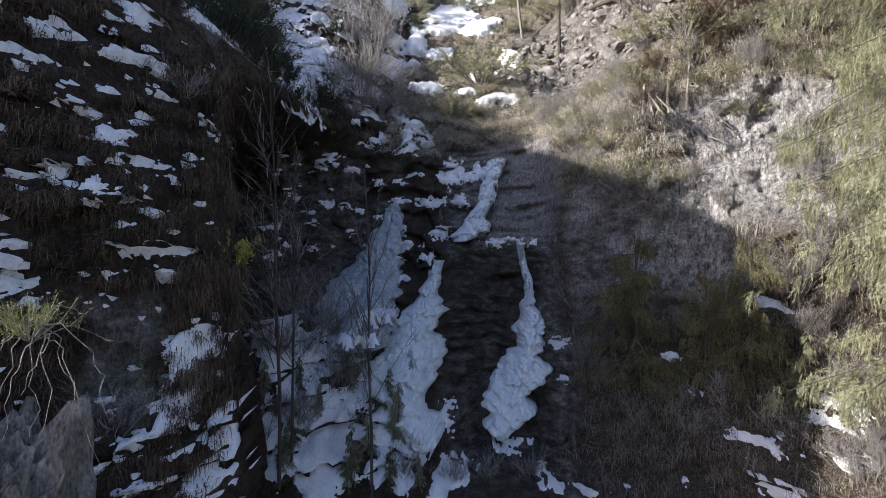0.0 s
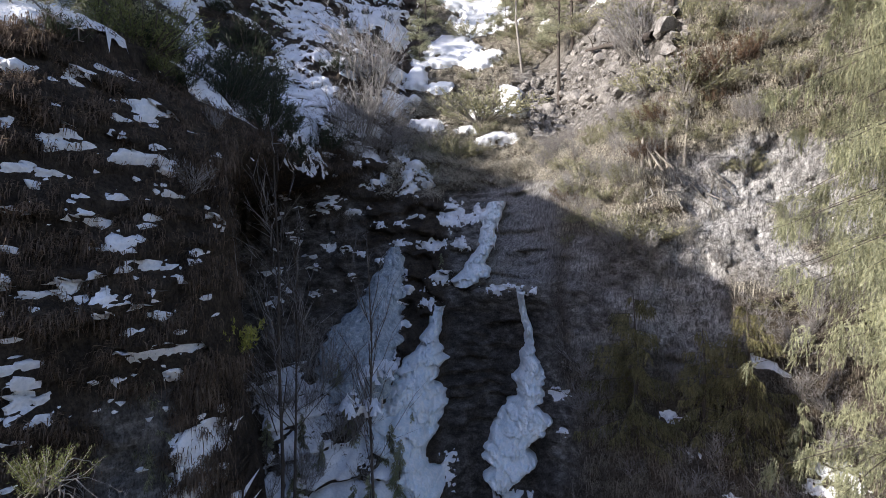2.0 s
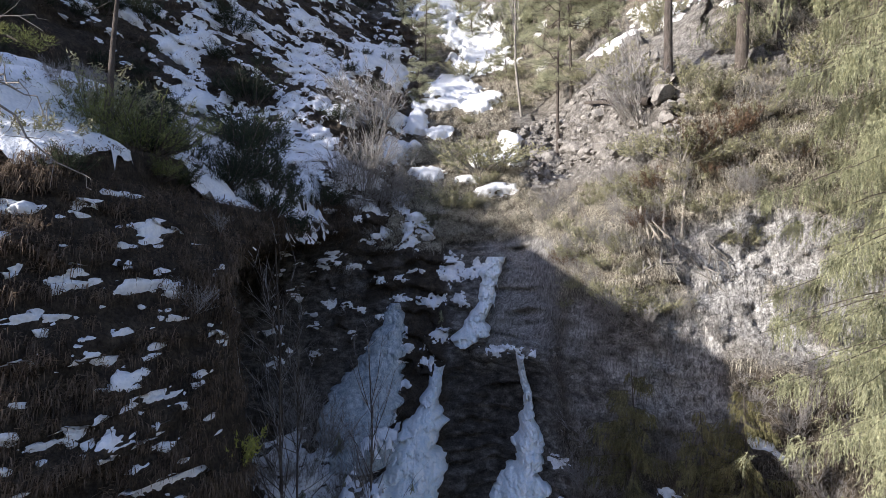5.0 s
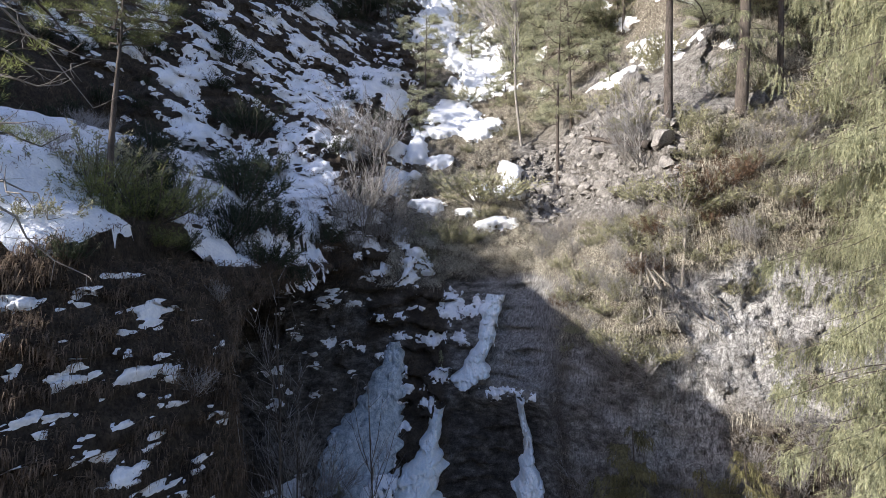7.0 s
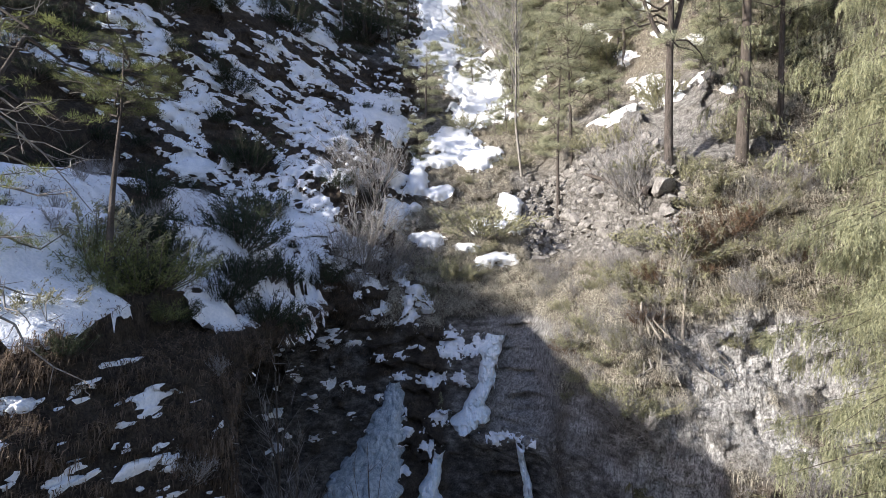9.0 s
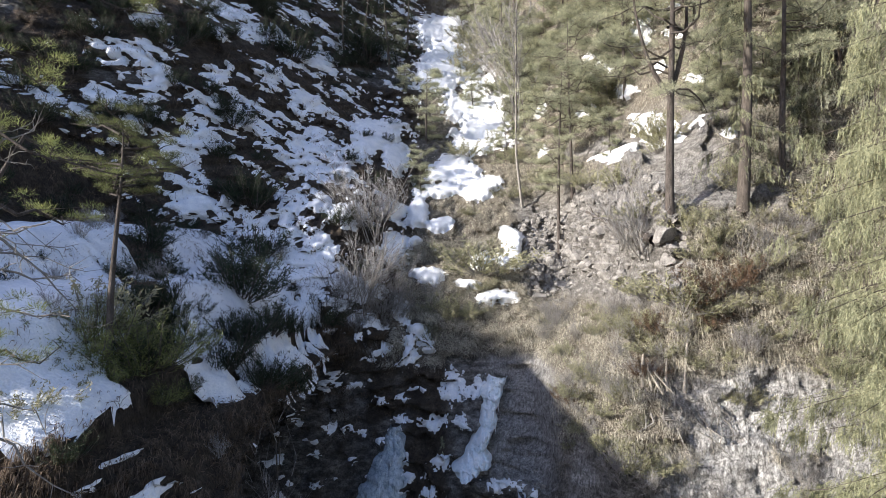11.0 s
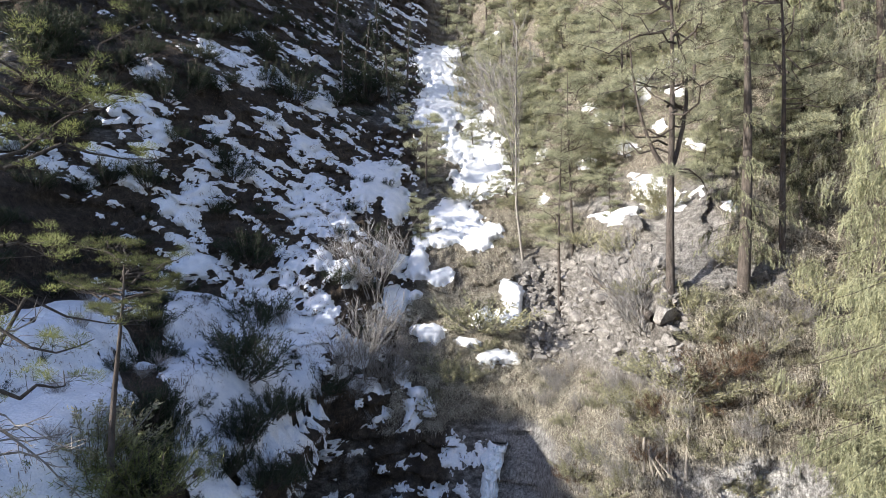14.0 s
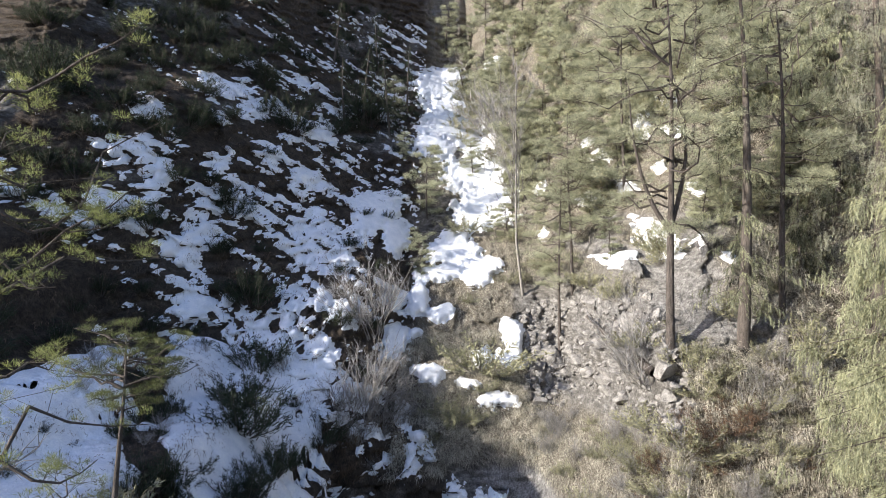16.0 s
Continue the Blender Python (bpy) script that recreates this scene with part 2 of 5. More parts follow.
def ground_shader():
    """Soil and matted grass, with bedded grey rock where the slope is bare."""
    m = bpy.data.materials.new("slope")
    m.use_nodes = True
    nt = m.node_tree
    b = nt.nodes["Principled BSDF"]
    b.inputs["Roughness"].default_value = 0.9
    b.inputs["Specular IOR Level"].default_value = 0.2
    co = nt.nodes.new("ShaderNodeTexCoord")

    def noise_of(scale, stretch=(1, 1, 1), detail=8):
        mp, n = nt.nodes.new("ShaderNodeMapping"), nt.nodes.new("ShaderNodeTexNoise")
        mp.inputs["Scale"].default_value = stretch
        n.inputs["Scale"].default_value, n.inputs["Detail"].default_value = scale, detail
        n.inputs["Roughness"].default_value = 0.68
        nt.links.new(co.outputs["Object"], mp.inputs[0])
        nt.links.new(mp.outputs[0], n.inputs["Vector"])
        return n.outputs["Fac"]

    def ramp(fac, stops):
        r = nt.nodes.new("ShaderNodeValToRGB")
        els = r.color_ramp.elements
        while len(els) < len(stops):
            els.new(0.5)
        for e, (p, c) in zip(els, stops):
            e.position, e.color = p, (*c, 1)
        nt.links.new(fac, r.inputs[0])
        return r.outputs[0]

    def mixed(fac, a, c):
        x = nt.nodes.new("ShaderNodeMix")
        x.data_type = "RGBA"
        nt.links.new(fac, x.inputs["Factor"])
        nt.links.new(a, x.inputs["A"])
        nt.links.new(c, x.inputs["B"])
        return x.outputs["Result"]

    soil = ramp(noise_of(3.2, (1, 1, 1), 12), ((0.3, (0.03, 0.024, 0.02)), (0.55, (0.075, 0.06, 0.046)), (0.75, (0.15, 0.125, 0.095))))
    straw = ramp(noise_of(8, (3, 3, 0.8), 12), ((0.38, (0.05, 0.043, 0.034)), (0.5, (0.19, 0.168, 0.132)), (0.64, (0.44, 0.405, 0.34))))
    stone = ramp(noise_of(2.6, (0.9, 0.9, 1.9), 12), ((0.34, (0.055, 0.05, 0.045)), (0.5, (0.17, 0.16, 0.148)), (0.68, (0.42, 0.405, 0.38))))
    pale = ramp(noise_of(5, (1.8, 1.8, 0.5), 12), ((0.36, (0.14, 0.135, 0.13)), (0.48, (0.4, 0.395, 0.39)), (0.64, (0.7, 0.7, 0.69))))
    dry, rock, light = (nt.nodes.new("ShaderNodeAttribute") for _ in range(3))
    dry.attribute_name, rock.attribute_name, light.attribute_name = "straw", "rock", "pale"
    # The straw mask carries the lit and shaded split of the turf colour.
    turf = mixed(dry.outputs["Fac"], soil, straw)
    rocky = mixed(light.outputs["Fac"], stone, pale)
    warp, crack, line = nt.nodes.new("ShaderNodeVectorMath"), nt.nodes.new("ShaderNodeTexVoronoi"), nt.nodes.new("ShaderNodeMapRange")
    warp.operation = "MULTIPLY_ADD"
    warp.inputs[1].default_value, warp.inputs[2].default_value = (2.0, 2.0, 0.6), (0, 0, 0)
    bend = nt.nodes.new("ShaderNodeTexNoise")
    bend.inputs["Scale"].default_value, bend.inputs["Detail"].default_value = 1.5, 5
    nt.links.new(co.outputs["Object"], bend.inputs["Vector"])
    nt.links.new(co.outputs["Object"], warp.inputs[0])
    nt.links.new(bend.outputs["Color"], warp.inputs[2])
    crack.feature = "DISTANCE_TO_EDGE"
    crack.inputs["Scale"].default_value = 1.3
    nt.links.new(warp.outputs[0], crack.inputs["Vector"])
    line.inputs["From Max"].default_value, line.inputs["To Min"].default_value = 0.05, 0.5
    nt.links.new(crack.outputs["Distance"], line.inputs["Value"])
    shade = nt.nodes.new("ShaderNodeMix")
    shade.data_type, shade.blend_type = "RGBA", "MULTIPLY"
    nt.links.new(light.outputs["Fac"], shade.inputs["Factor"])
    nt.links.new(rocky, shade.inputs["A"])
    nt.links.new(line.outputs[0], shade.inputs["B"])
    rocky = shade.outputs["Result"]
    # Darkens rock by the mask of damp, overhang shade and cliff tone.
    dark_mask, darken = nt.nodes.new("ShaderNodeAttribute"), nt.nodes.new("ShaderNodeMix")
    dark_mask.attribute_name = "rock_dark"
    darken.data_type, darken.blend_type = "RGBA", "MULTIPLY"
    darken.inputs["B"].default_value = (0.42, 0.4, 0.39, 1)
    nt.links.new(dark_mask.outputs["Fac"], darken.inputs["Factor"])
    nt.links.new(rocky, darken.inputs["A"])
    rocky = darken.outputs["Result"]
    out = mixed(rock.outputs["Fac"], turf, rocky)
    mottle = nt.nodes.new("ShaderNodeMix")
    mottle.data_type, mottle.blend_type = "RGBA", "MULTIPLY"
    mottle.inputs["Factor"].default_value = 0.75
    nt.links.new(out, mottle.inputs["A"])
    nt.links.new(ramp(noise_of(15, (1.3, 1.3, 0.7), 9), ((0.36, (0.3, 0.29, 0.28)), (0.5, (0.95, 0.95, 0.95)), (0.66, (1.45, 1.43, 1.4)))), mottle.inputs["B"])
    nt.links.new(mottle.outputs["Result"], b.inputs["Base Color"])
    bp = nt.nodes.new("ShaderNodeBump")
    bp.inputs["Strength"].default_value, bp.inputs["Distance"].default_value = 1.0, 0.22
    nt.links.new(noise_of(9, (1, 1, 1.5), 12), bp.inputs["Height"])
    nt.links.new(bp.outputs[0], b.inputs["Normal"])
    return m


GROUND = ground_shader()
SNOW = shader("snow", (0.66, 0.7, 0.76), (0.9, 0.91, 0.93), 2.2, 0.6, 0.8, 16.0, spec=0.4)
ICE = shader("ice", (0.62, 0.74, 0.82), (0.93, 0.95, 0.97), 3.2, 0.35, 0.9, 13.0, stretch=(1, 1, 0.6), spec=0.5)
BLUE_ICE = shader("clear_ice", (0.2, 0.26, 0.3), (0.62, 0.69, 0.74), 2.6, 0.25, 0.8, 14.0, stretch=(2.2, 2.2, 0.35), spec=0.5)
BARK = shader("bark", (0.045, 0.038, 0.033), (0.17, 0.145, 0.125), 6.0, 0.95, 0.8, 40.0, stretch=(3, 3, 0.5))
PINE_BARK = shader("pine_bark", (0.03, 0.026, 0.023), (0.17, 0.145, 0.128), 5.0, 0.95, 0.8, 40.0, stretch=(3, 3, 0.6))
GREY_BARK = shader("grey_bark", (0.12, 0.11, 0.1), (0.36, 0.34, 0.31), 6.0, 0.9, 0.5, 40.0, stretch=(2, 2, 0.6))
TWIG = shader("twig", (0.13, 0.125, 0.125), (0.44, 0.425, 0.42), 4.0, 0.9, 0.0, island=True)
DEADWOOD = shader("deadwood", (0.2, 0.175, 0.145), (0.5, 0.455, 0.39), 5.0, 0.85, 0.5, 40.0, stretch=(3, 3, 0.5))
SPRUCE = shader("spruce_needles", (0.022, 0.027, 0.016), (0.43, 0.44, 0.28), rough=0.6, bump=0, island=True)
PINE = shader("pine_needles", (0.08, 0.09, 0.058), (0.5, 0.51, 0.35), rough=0.6, bump=0, island=True)
# Pine green darkened, so crowns half out of the sun read as shaded.
SHADED_PINE = shader("shaded_pine_needles", (0.028, 0.036, 0.015), (0.2, 0.22, 0.085), rough=0.6, bump=0, island=True)
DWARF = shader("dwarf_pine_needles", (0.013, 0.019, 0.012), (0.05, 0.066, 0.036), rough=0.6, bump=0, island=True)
OLIVE = shader("olive_leaves", (0.09, 0.09, 0.05), (0.4, 0.39, 0.25), rough=0.7, bump=0, island=True)
FRESH_PINE = shader("fresh_pine_needles", (0.03, 0.04, 0.015), (0.3, 0.33, 0.12), rough=0.6, bump=0, island=True)
MOSSY = shader("mossy_needles", (0.045, 0.043, 0.02), (0.31, 0.29, 0.15), rough=0.7, bump=0, island=True)
YELLOW = shader("yellow_leaves", (0.25, 0.26, 0.06), (0.5, 0.5, 0.14), rough=0.7, bump=0, island=True)
GREY_NEEDLES = shader("grey_needles", (0.16, 0.16, 0.11), (0.38, 0.38, 0.29), rough=0.8, bump=0, island=True)
RUST = shader("rust_needles", (0.05, 0.032, 0.022), (0.2, 0.13, 0.085), rough=0.8, bump=0, island=True)
# Pale dry grass of the sunlit slopes; light is part of its tone.
SUNLIT_STRAW = shader("straw", (0.1, 0.09, 0.068), (0.62, 0.58, 0.48), rough=0.8, bump=0, island=True)
# Between the two: shade with some sun, put into the grass colour.
PART_LIT_GRASS = shader("part_lit_grass", (0.045, 0.04, 0.034), (0.3, 0.268, 0.225), rough=0.8, bump=0, island=True)
# Browner turf of the spur and wall, darkened further for their shade.
SHADED_HAY = shader("shaded_brown_grass", (0.024, 0.018, 0.014), (0.21, 0.158, 0.115), rough=0.8, bump=0, island=True)
# Darker than STONE: the outcrop's shade is put into its rock colour.
SHADED_OUTCROP = shader("shaded_outcrop_rock", (0.05, 0.046, 0.042), (0.3, 0.28, 0.255), 3.2, 0.9, 1.0, 18.0, stretch=(1.4, 1.4, 0.6))
STONE = shader("stone", (0.07, 0.066, 0.062), (0.4, 0.38, 0.355), 1.6, 0.9, 0.7, 16.0)


# ---- meshes ----
def mesh_from(name, verts, faces, material=None, smooth=True):
    """A mesh from arrays: vertices (n, 3) and faces (m, 3 or 4)."""
    me = bpy.data.meshes.new(name)
    n, k = faces.shape
    me.vertices.add(len(verts))
    me.vertices.foreach_set("co", np.ascontiguousarray(verts, np.float32).ravel())
    me.loops.add(n * k)
    me.loops.foreach_set("vertex_index", np.ascontiguousarray(faces, np.int32).ravel())
    me.polygons.add(n)
    me.polygons.foreach_set("loop_start", np.arange(n, dtype=np.int32) * k)
    me.polygons.foreach_set("use_smooth", np.full(n, smooth))
    me.update(calc_edges=True)
    if material:
        me.materials.append(material)
    return me


def grid_faces(nx, nz):
    i = np.arange(nx * nz).reshape(nz, nx)
    return np.stack([i[:-1, :-1], i[:-1, 1:], i[1:, 1:], i[1:, :-1]], -1).reshape(-1, 4)


def unit(v):
    return v / np.maximum(np.linalg.norm(v, axis=-1, keepdims=True), 1e-9)


def tubes(a, b, ra, rb, sides=4):
    """Tapered rods from a to b: vertices and faces."""
    a, b = np.asarray(a, float).reshape(-1, 3), np.asarray(b, float).reshape(-1, 3)
    n = len(a)
    ra, rb = np.broadcast_to(ra, n), np.broadcast_to(rb, n)
    d = unit(b - a)
    ref = np.where(np.abs(d[:, 2:]) > 0.9, [[1.0, 0, 0]], [[0, 0, 1.0]])
    u = unit(np.cross(d, ref))
    w = np.cross(d, u)
    ang = np.arange(sides) * 2 * np.pi / sides
    ring = u[:, None] * np.cos(ang)[None, :, None] + w[:, None] * np.sin(ang)[None, :, None]
    v = np.concatenate([a[:, None] + ring * ra[:, None, None], b[:, None] + ring * rb[:, None, None]], 1)
    i = np.arange(sides)
    j = (i + 1) % sides
    f = np.stack([i, j, j + sides, i + sides], -1)
    faces = (np.arange(n)[:, None, None] * 2 * sides + f[None]).reshape(-1, 4)
    return v.reshape(-1, 3), faces


def blades(p, d, length, width, rng, sag=0.0):
    """Narrow pointed leaves at p along d, bent in the middle."""
    n = len(p)
    length, width = np.broadcast_to(length, n)[:, None], np.broadcast_to(width, n)[:, None]
    d = unit(d)
    side = unit(np.cross(d, rng.normal(size=(n, 3)))) * width * 0.5
    down = np.array([[0, 0, -1.0]])
    mid = p + d * length * 0.45 + down * length * sag * 0.2
    tip = p + d * length * (1 - 0.35 * sag) + down * length * sag
    v = np.stack([p, mid - side, mid + side, tip], 1).reshape(-1, 3)
    faces = (np.arange(n)[:, None, None] * 4 + np.array([[0, 2, 1], [1, 2, 3]])[None]).reshape(-1, 3)
    return v, faces


def needles(p, d, length, width, rng):
    """Flat pointed needles."""
    n = len(p)
    length, width = np.broadcast_to(length, n)[:, None], np.broadcast_to(width, n)[:, None]
    d = unit(d)
    side = unit(np.cross(d, rng.normal(size=(n, 3)))) * width * 0.5
    v = np.stack([p - side, p + side, p + d * length], 1).reshape(-1, 3)
    return v, np.arange(n * 3).reshape(n, 3)


def part(name, data, material, parent, label="", smooth=False):
    ob = new(name, mesh_from(name, data[0], data[1], material, smooth))
    ob.parent = parent
    return tagged(ob, label, kind="stuff" if name in ("branch_cluster", "stem_cluster", "twig_cluster", "crown") else "")


class Rods:
    """Collects polylines as tapered rods."""

    def __init__(self):
        self.a, self.b, self.ra, self.rb = [], [], [], []

    def line(self, pts, r0, r1):
        pts = np.asarray(pts, float)
        r = np.linspace(r0, r1, len(pts))
        self.a.append(pts[:-1]), self.b.append(pts[1:]), self.ra.append(r[:-1]), self.rb.append(r[1:])

    def data(self, sides=4):
        return tubes(np.concatenate(self.a), np.concatenate(self.b), np.concatenate(self.ra), np.concatenate(self.rb), sides)


# ---- plants ----
def make_spruce(rng, h, r, label, gap=0.13, leaf=0.17, needle_mat=None, bare=0.05, droop=0.5, per=7, group="", full=1.0, taper=0.8, shape=None, hang=0.0, slim=0.16):
    """A spruce: straight trunk, drooping boughs, hanging sprays. shape gives the boughs' length along the height."""
    tree = tagged(new("spruce_tree"), label, "tree", group)
    trunk, boughs = Rods(), Rods()
    ts = np.linspace(0, 1, 9)
    trunk.line(np.stack([0.02 * h * np.sin(ts * 3), 0 * ts, ts * h], -1), 0.014 * h + 0.02, 0.01)
    P, D = [], []
    count = int(h * 7 / max(gap * 7, 0.5) * full)
    down = np.array([0, 0, -1.0])
    for k in range(count):
        t = bare + (0.99 - bare) * (k + rng.random()) / count
        if hang:
            t = min(0.99, (round(t * h / 0.75) * 0.75 + rng.normal(0, 0.08)) / h)
        ln = (r * (1 - t) ** taper + 0.06 * r if shape is None else float(np.interp(t, *zip(*shape)))) * rng.uniform(0.6, 1.1)
        az = rng.uniform(0, 2 * np.pi)
        s = np.linspace(0, 1, 6)
        out = np.array([np.cos(az), np.sin(az), 0])
        lat = np.array([-np.sin(az), np.cos(az), 0])
        rise = 0.25 * (t - 0.3)
        pts = np.array([0, 0, t * h]) + out * (s * ln)[:, None] - down * (ln * (rise * s - droop * s ** 2 + 0.18 * s ** 4))[:, None]
        pts += lat * (0.06 * ln * np.sin(s * 3 + rng.random() * 6))[:, None]
        boughs.line(pts, 0.006 * ln + 0.005, 0.004)
        m = max(4, int(ln / gap * 2))
        u = rng.uniform(0.12, 1.0, m) ** (0.7 if hang else 1.0)
        base = np.stack([np.interp(u, s, pts[:, i]) for i in range(3)], -1)
        sign = rng.choice([-1.0, 1.0], m)
        if hang:
            spot = np.unique(rng.uniform(0.1, 1.0, max(3, int(ln / 0.34))))
            u = np.clip(spot[rng.integers(0, len(spot), m)], 0, 1)
            shift = rng.choice([-1.0, 1.0], len(spot)) * rng.random(len(spot))
            base = np.stack([np.interp(u, s, pts[:, i]) for i in range(3)], -1) + lat * (shift[np.searchsorted(spot, u)] * 0.3 * ln * (1.15 - u))[:, None] + rng.normal(0, 0.09, (m, 3))
        tw = unit(out * rng.uniform(0.2, 0.9, (m, 1)) + lat * (sign * rng.uniform(0.3, 1.0, m))[:, None] + down * rng.uniform(0.4 - 0.6 * (hang > 0), 2.2, (m, 1)) * (1 + 2 * hang))
        tl = (0.14 + 0.12 * min(ln, 3.0) * (1.1 - u) + 0.06) * rng.uniform(0.6, 1.2, m) * (1 + 0.5 * hang)
        q = rng.random((m, per))
        p = base[:, None] + tw[:, None] * (q * tl[:, None])[..., None] + down * (q ** 2 * tl[:, None] * 0.5)[..., None]
        d = tw[:, None] + rng.normal(0, 0.38 + 0.3 * hang, (m, per, 3)) + down * 0.5
        P.append(p.reshape(-1, 3)), D.append(d.reshape(-1, 3))
    P, D = np.concatenate(P), np.concatenate(D)
    part("trunk", trunk.data(8), BARK, tree, smooth=True)
    part("branch_cluster", boughs.data(3), BARK, tree)
    part("crown", needles(P, D, leaf * rng.uniform(0.6, 1.2, len(P)), leaf * slim, rng), needle_mat or SPRUCE, tree)
    return tree


def make_pine(rng, h, spread, label, start=0.4, thick=0.016, bend=0.05, puffs=9, leaf=0.13, fork=False, mat=None, dens=1.0, name="pine_tree", bark=None, tuft=44, slim=0.15, crook=0.05, puff=1.0, apart=False):
    """A pine: bare lower trunk, crooked limbs, needle tufts towards their ends."""
    tree = tagged(new(name), label, "tree")
    trunk, limbs = Rods(), Rods()
    ts = np.linspace(0, 1, 12)
    ph = rng.uniform(0, 6, 2)
    axis = np.stack([bend * h * (np.sin(ts * 4 + ph[0]) - np.sin(ph[0])) * ts, bend * h * (np.sin(ts * 3 + ph[1]) - np.sin(ph[1])) * ts, ts * h], -1)
    trunk.line(axis, thick * h, 0.015)
    if fork:
        f0 = np.array([np.interp(0.34, ts, axis[:, i]) for i in range(3)])
        s = np.linspace(0, 1, 8)
        arm = f0 + np.stack([-0.1 * h * np.sin(s * 1.5), 0 * s, 0.34 * h * s ** 1.6 + 0.02 * h * s], -1)
        trunk.line(arm, thick * h * 0.6, 0.02)
        arm2 = f0 + np.stack([0.05 * h * np.sin(s * 2.8), 0.03 * h * s, 0.42 * h * s], -1)
        trunk.line(arm2, thick * h * 0.55, 0.02)
    P, D = [], []
    n = int(30 * dens)
    for k in range(n):
        t = start + (0.98 - start) * (k + rng.random()) / n
        ln = spread * (0.45 + 0.6 * math.sin(math.pi * min(1, (1 - t) / (1 - start) * 0.8 + 0.12))) * rng.uniform(0.55, 1.1)
        az = rng.uniform(0, 2 * np.pi)
        out = np.array([np.cos(az), np.sin(az), 0])
        lat = np.array([-np.sin(az), np.cos(az), 0])
        s = np.linspace(0, 1, 7)
        org = np.array([np.interp(t, ts, axis[:, i]) for i in range(3)])
        wig = np.cumsum(rng.normal(0, crook, (7, 2)), 0) * ln
        pts = org + out * (s * ln)[:, None] + lat * wig[:, :1] + np.array([0, 0, 1.0]) * (ln * (0.1 * s + 0.18 * s ** 2 * (t - 0.3)) + wig[:, 1])[:, None]
        if apart:
            limb = Rods()
            limb.line(pts, 0.012 * ln + 0.012, 0.007)
            part("limb", limb.data(6), bark or PINE_BARK, tree, smooth=True)
        else:
            limbs.line(pts, 0.011 * ln + 0.008, 0.006)
        for u in rng.uniform(0.3, 1.0, puffs):
            c = np.array([np.interp(u, s, pts[:, i]) for i in range(3)])
            side = lat * rng.normal(0, 0.22 * ln) + out * rng.normal(0, 0.1 * ln) + np.array([0, 0, rng.uniform(0, 0.16 * ln)])
            tip = c + side * (1.15 - 0.5 * u)
            limbs.line([c, tip], 0.007, 0.004)
            m = tuft
            q = rng.random((m, 1))
            p = tip + unit(rng.normal(size=(m, 3))) * rng.random((m, 1)) ** 0.5 * np.array([0.26, 0.26, 0.13]) * (0.5 + 0.22 * spread) * puff
            P.append(p), D.append(unit(p - tip + [0, 0, 0.06]) + rng.normal(0, 0.45, (m, 3)) + np.array([0, 0, 0.25]))
    for k in range(int(26 * start * dens)):
        t = rng.uniform(0.06, start + 0.1)
        org = np.array([np.interp(t, ts, axis[:, i]) for i in range(3)])
        az, ln = rng.uniform(0, 2 * np.pi), rng.uniform(0.06, 0.22) * spread * 1.4
        end = org + np.array([np.cos(az), np.sin(az), rng.uniform(-0.5, 0.3)]) * ln
        limbs.line([org, (org + end) / 2 + rng.normal(0, 0.06, 3) * ln, end + rng.normal(0, 0.08, 3) * ln], 0.012, 0.004)
    P, D = np.concatenate(P), np.concatenate(D)
    part("trunk", trunk.data(8), bark or PINE_BARK, tree, smooth=True)
    part("branch_cluster", limbs.data(3), BARK, tree)
    part("crown", needles(P, D, leaf * rng.uniform(0.7, 1.2, len(P)), leaf * slim, rng), mat or PINE, tree)
    return tree


def make_bush(rng, label, mat, stems=40, per=100, leaf=0.075, lean=0.9, name="dwarf_pine", category="shrub", wood=None, width=0.2):
    """A shrub one metre high: many rising stems set with needles or small leaves."""
    bush = tagged(new(name), label, category)
    rods = Rods()
    P, D = [], []
    s = np.linspace(0, 1, 5)
    for _ in range(stems):
        az, tilt = rng.uniform(0, 2 * np.pi), rng.random() ** 0.6 * lean
        out = np.array([np.cos(az), np.sin(az), 0])
        ln = rng.uniform(0.55, 1.05)
        pts = out * (0.1 * rng.random()) + out * (np.sin(tilt) * ln * s ** 0.8)[:, None] + np.array([0, 0, 1.0]) * (ln * np.cos(tilt) * s ** 1.2)[:, None]
        pts = pts + np.cumsum(rng.normal(0, 0.02, (5, 3)), 0) - [0, 0, 0.06]
        rods.line(pts[::2], 0.012, 0.004)
        u = rng.uniform(0.3, 1, per) ** 0.8
        p = np.stack([np.interp(u, s, pts[:, i]) for i in range(3)], -1) + rng.normal(0, 0.035, (per, 3))
        ax = unit(pts[-1] - pts[-2])
        P.append(p), D.append(ax * 0.8 + rng.normal(0, 0.6, (per, 3)))
    P, D = np.concatenate(P), np.concatenate(D)
    part("stem_cluster", rods.data(3), wood or BARK, bush)
    part("crown", needles(P, D, leaf * rng.uniform(0.6, 1.3, len(P)), leaf * width, rng), mat, bush)
    return bush


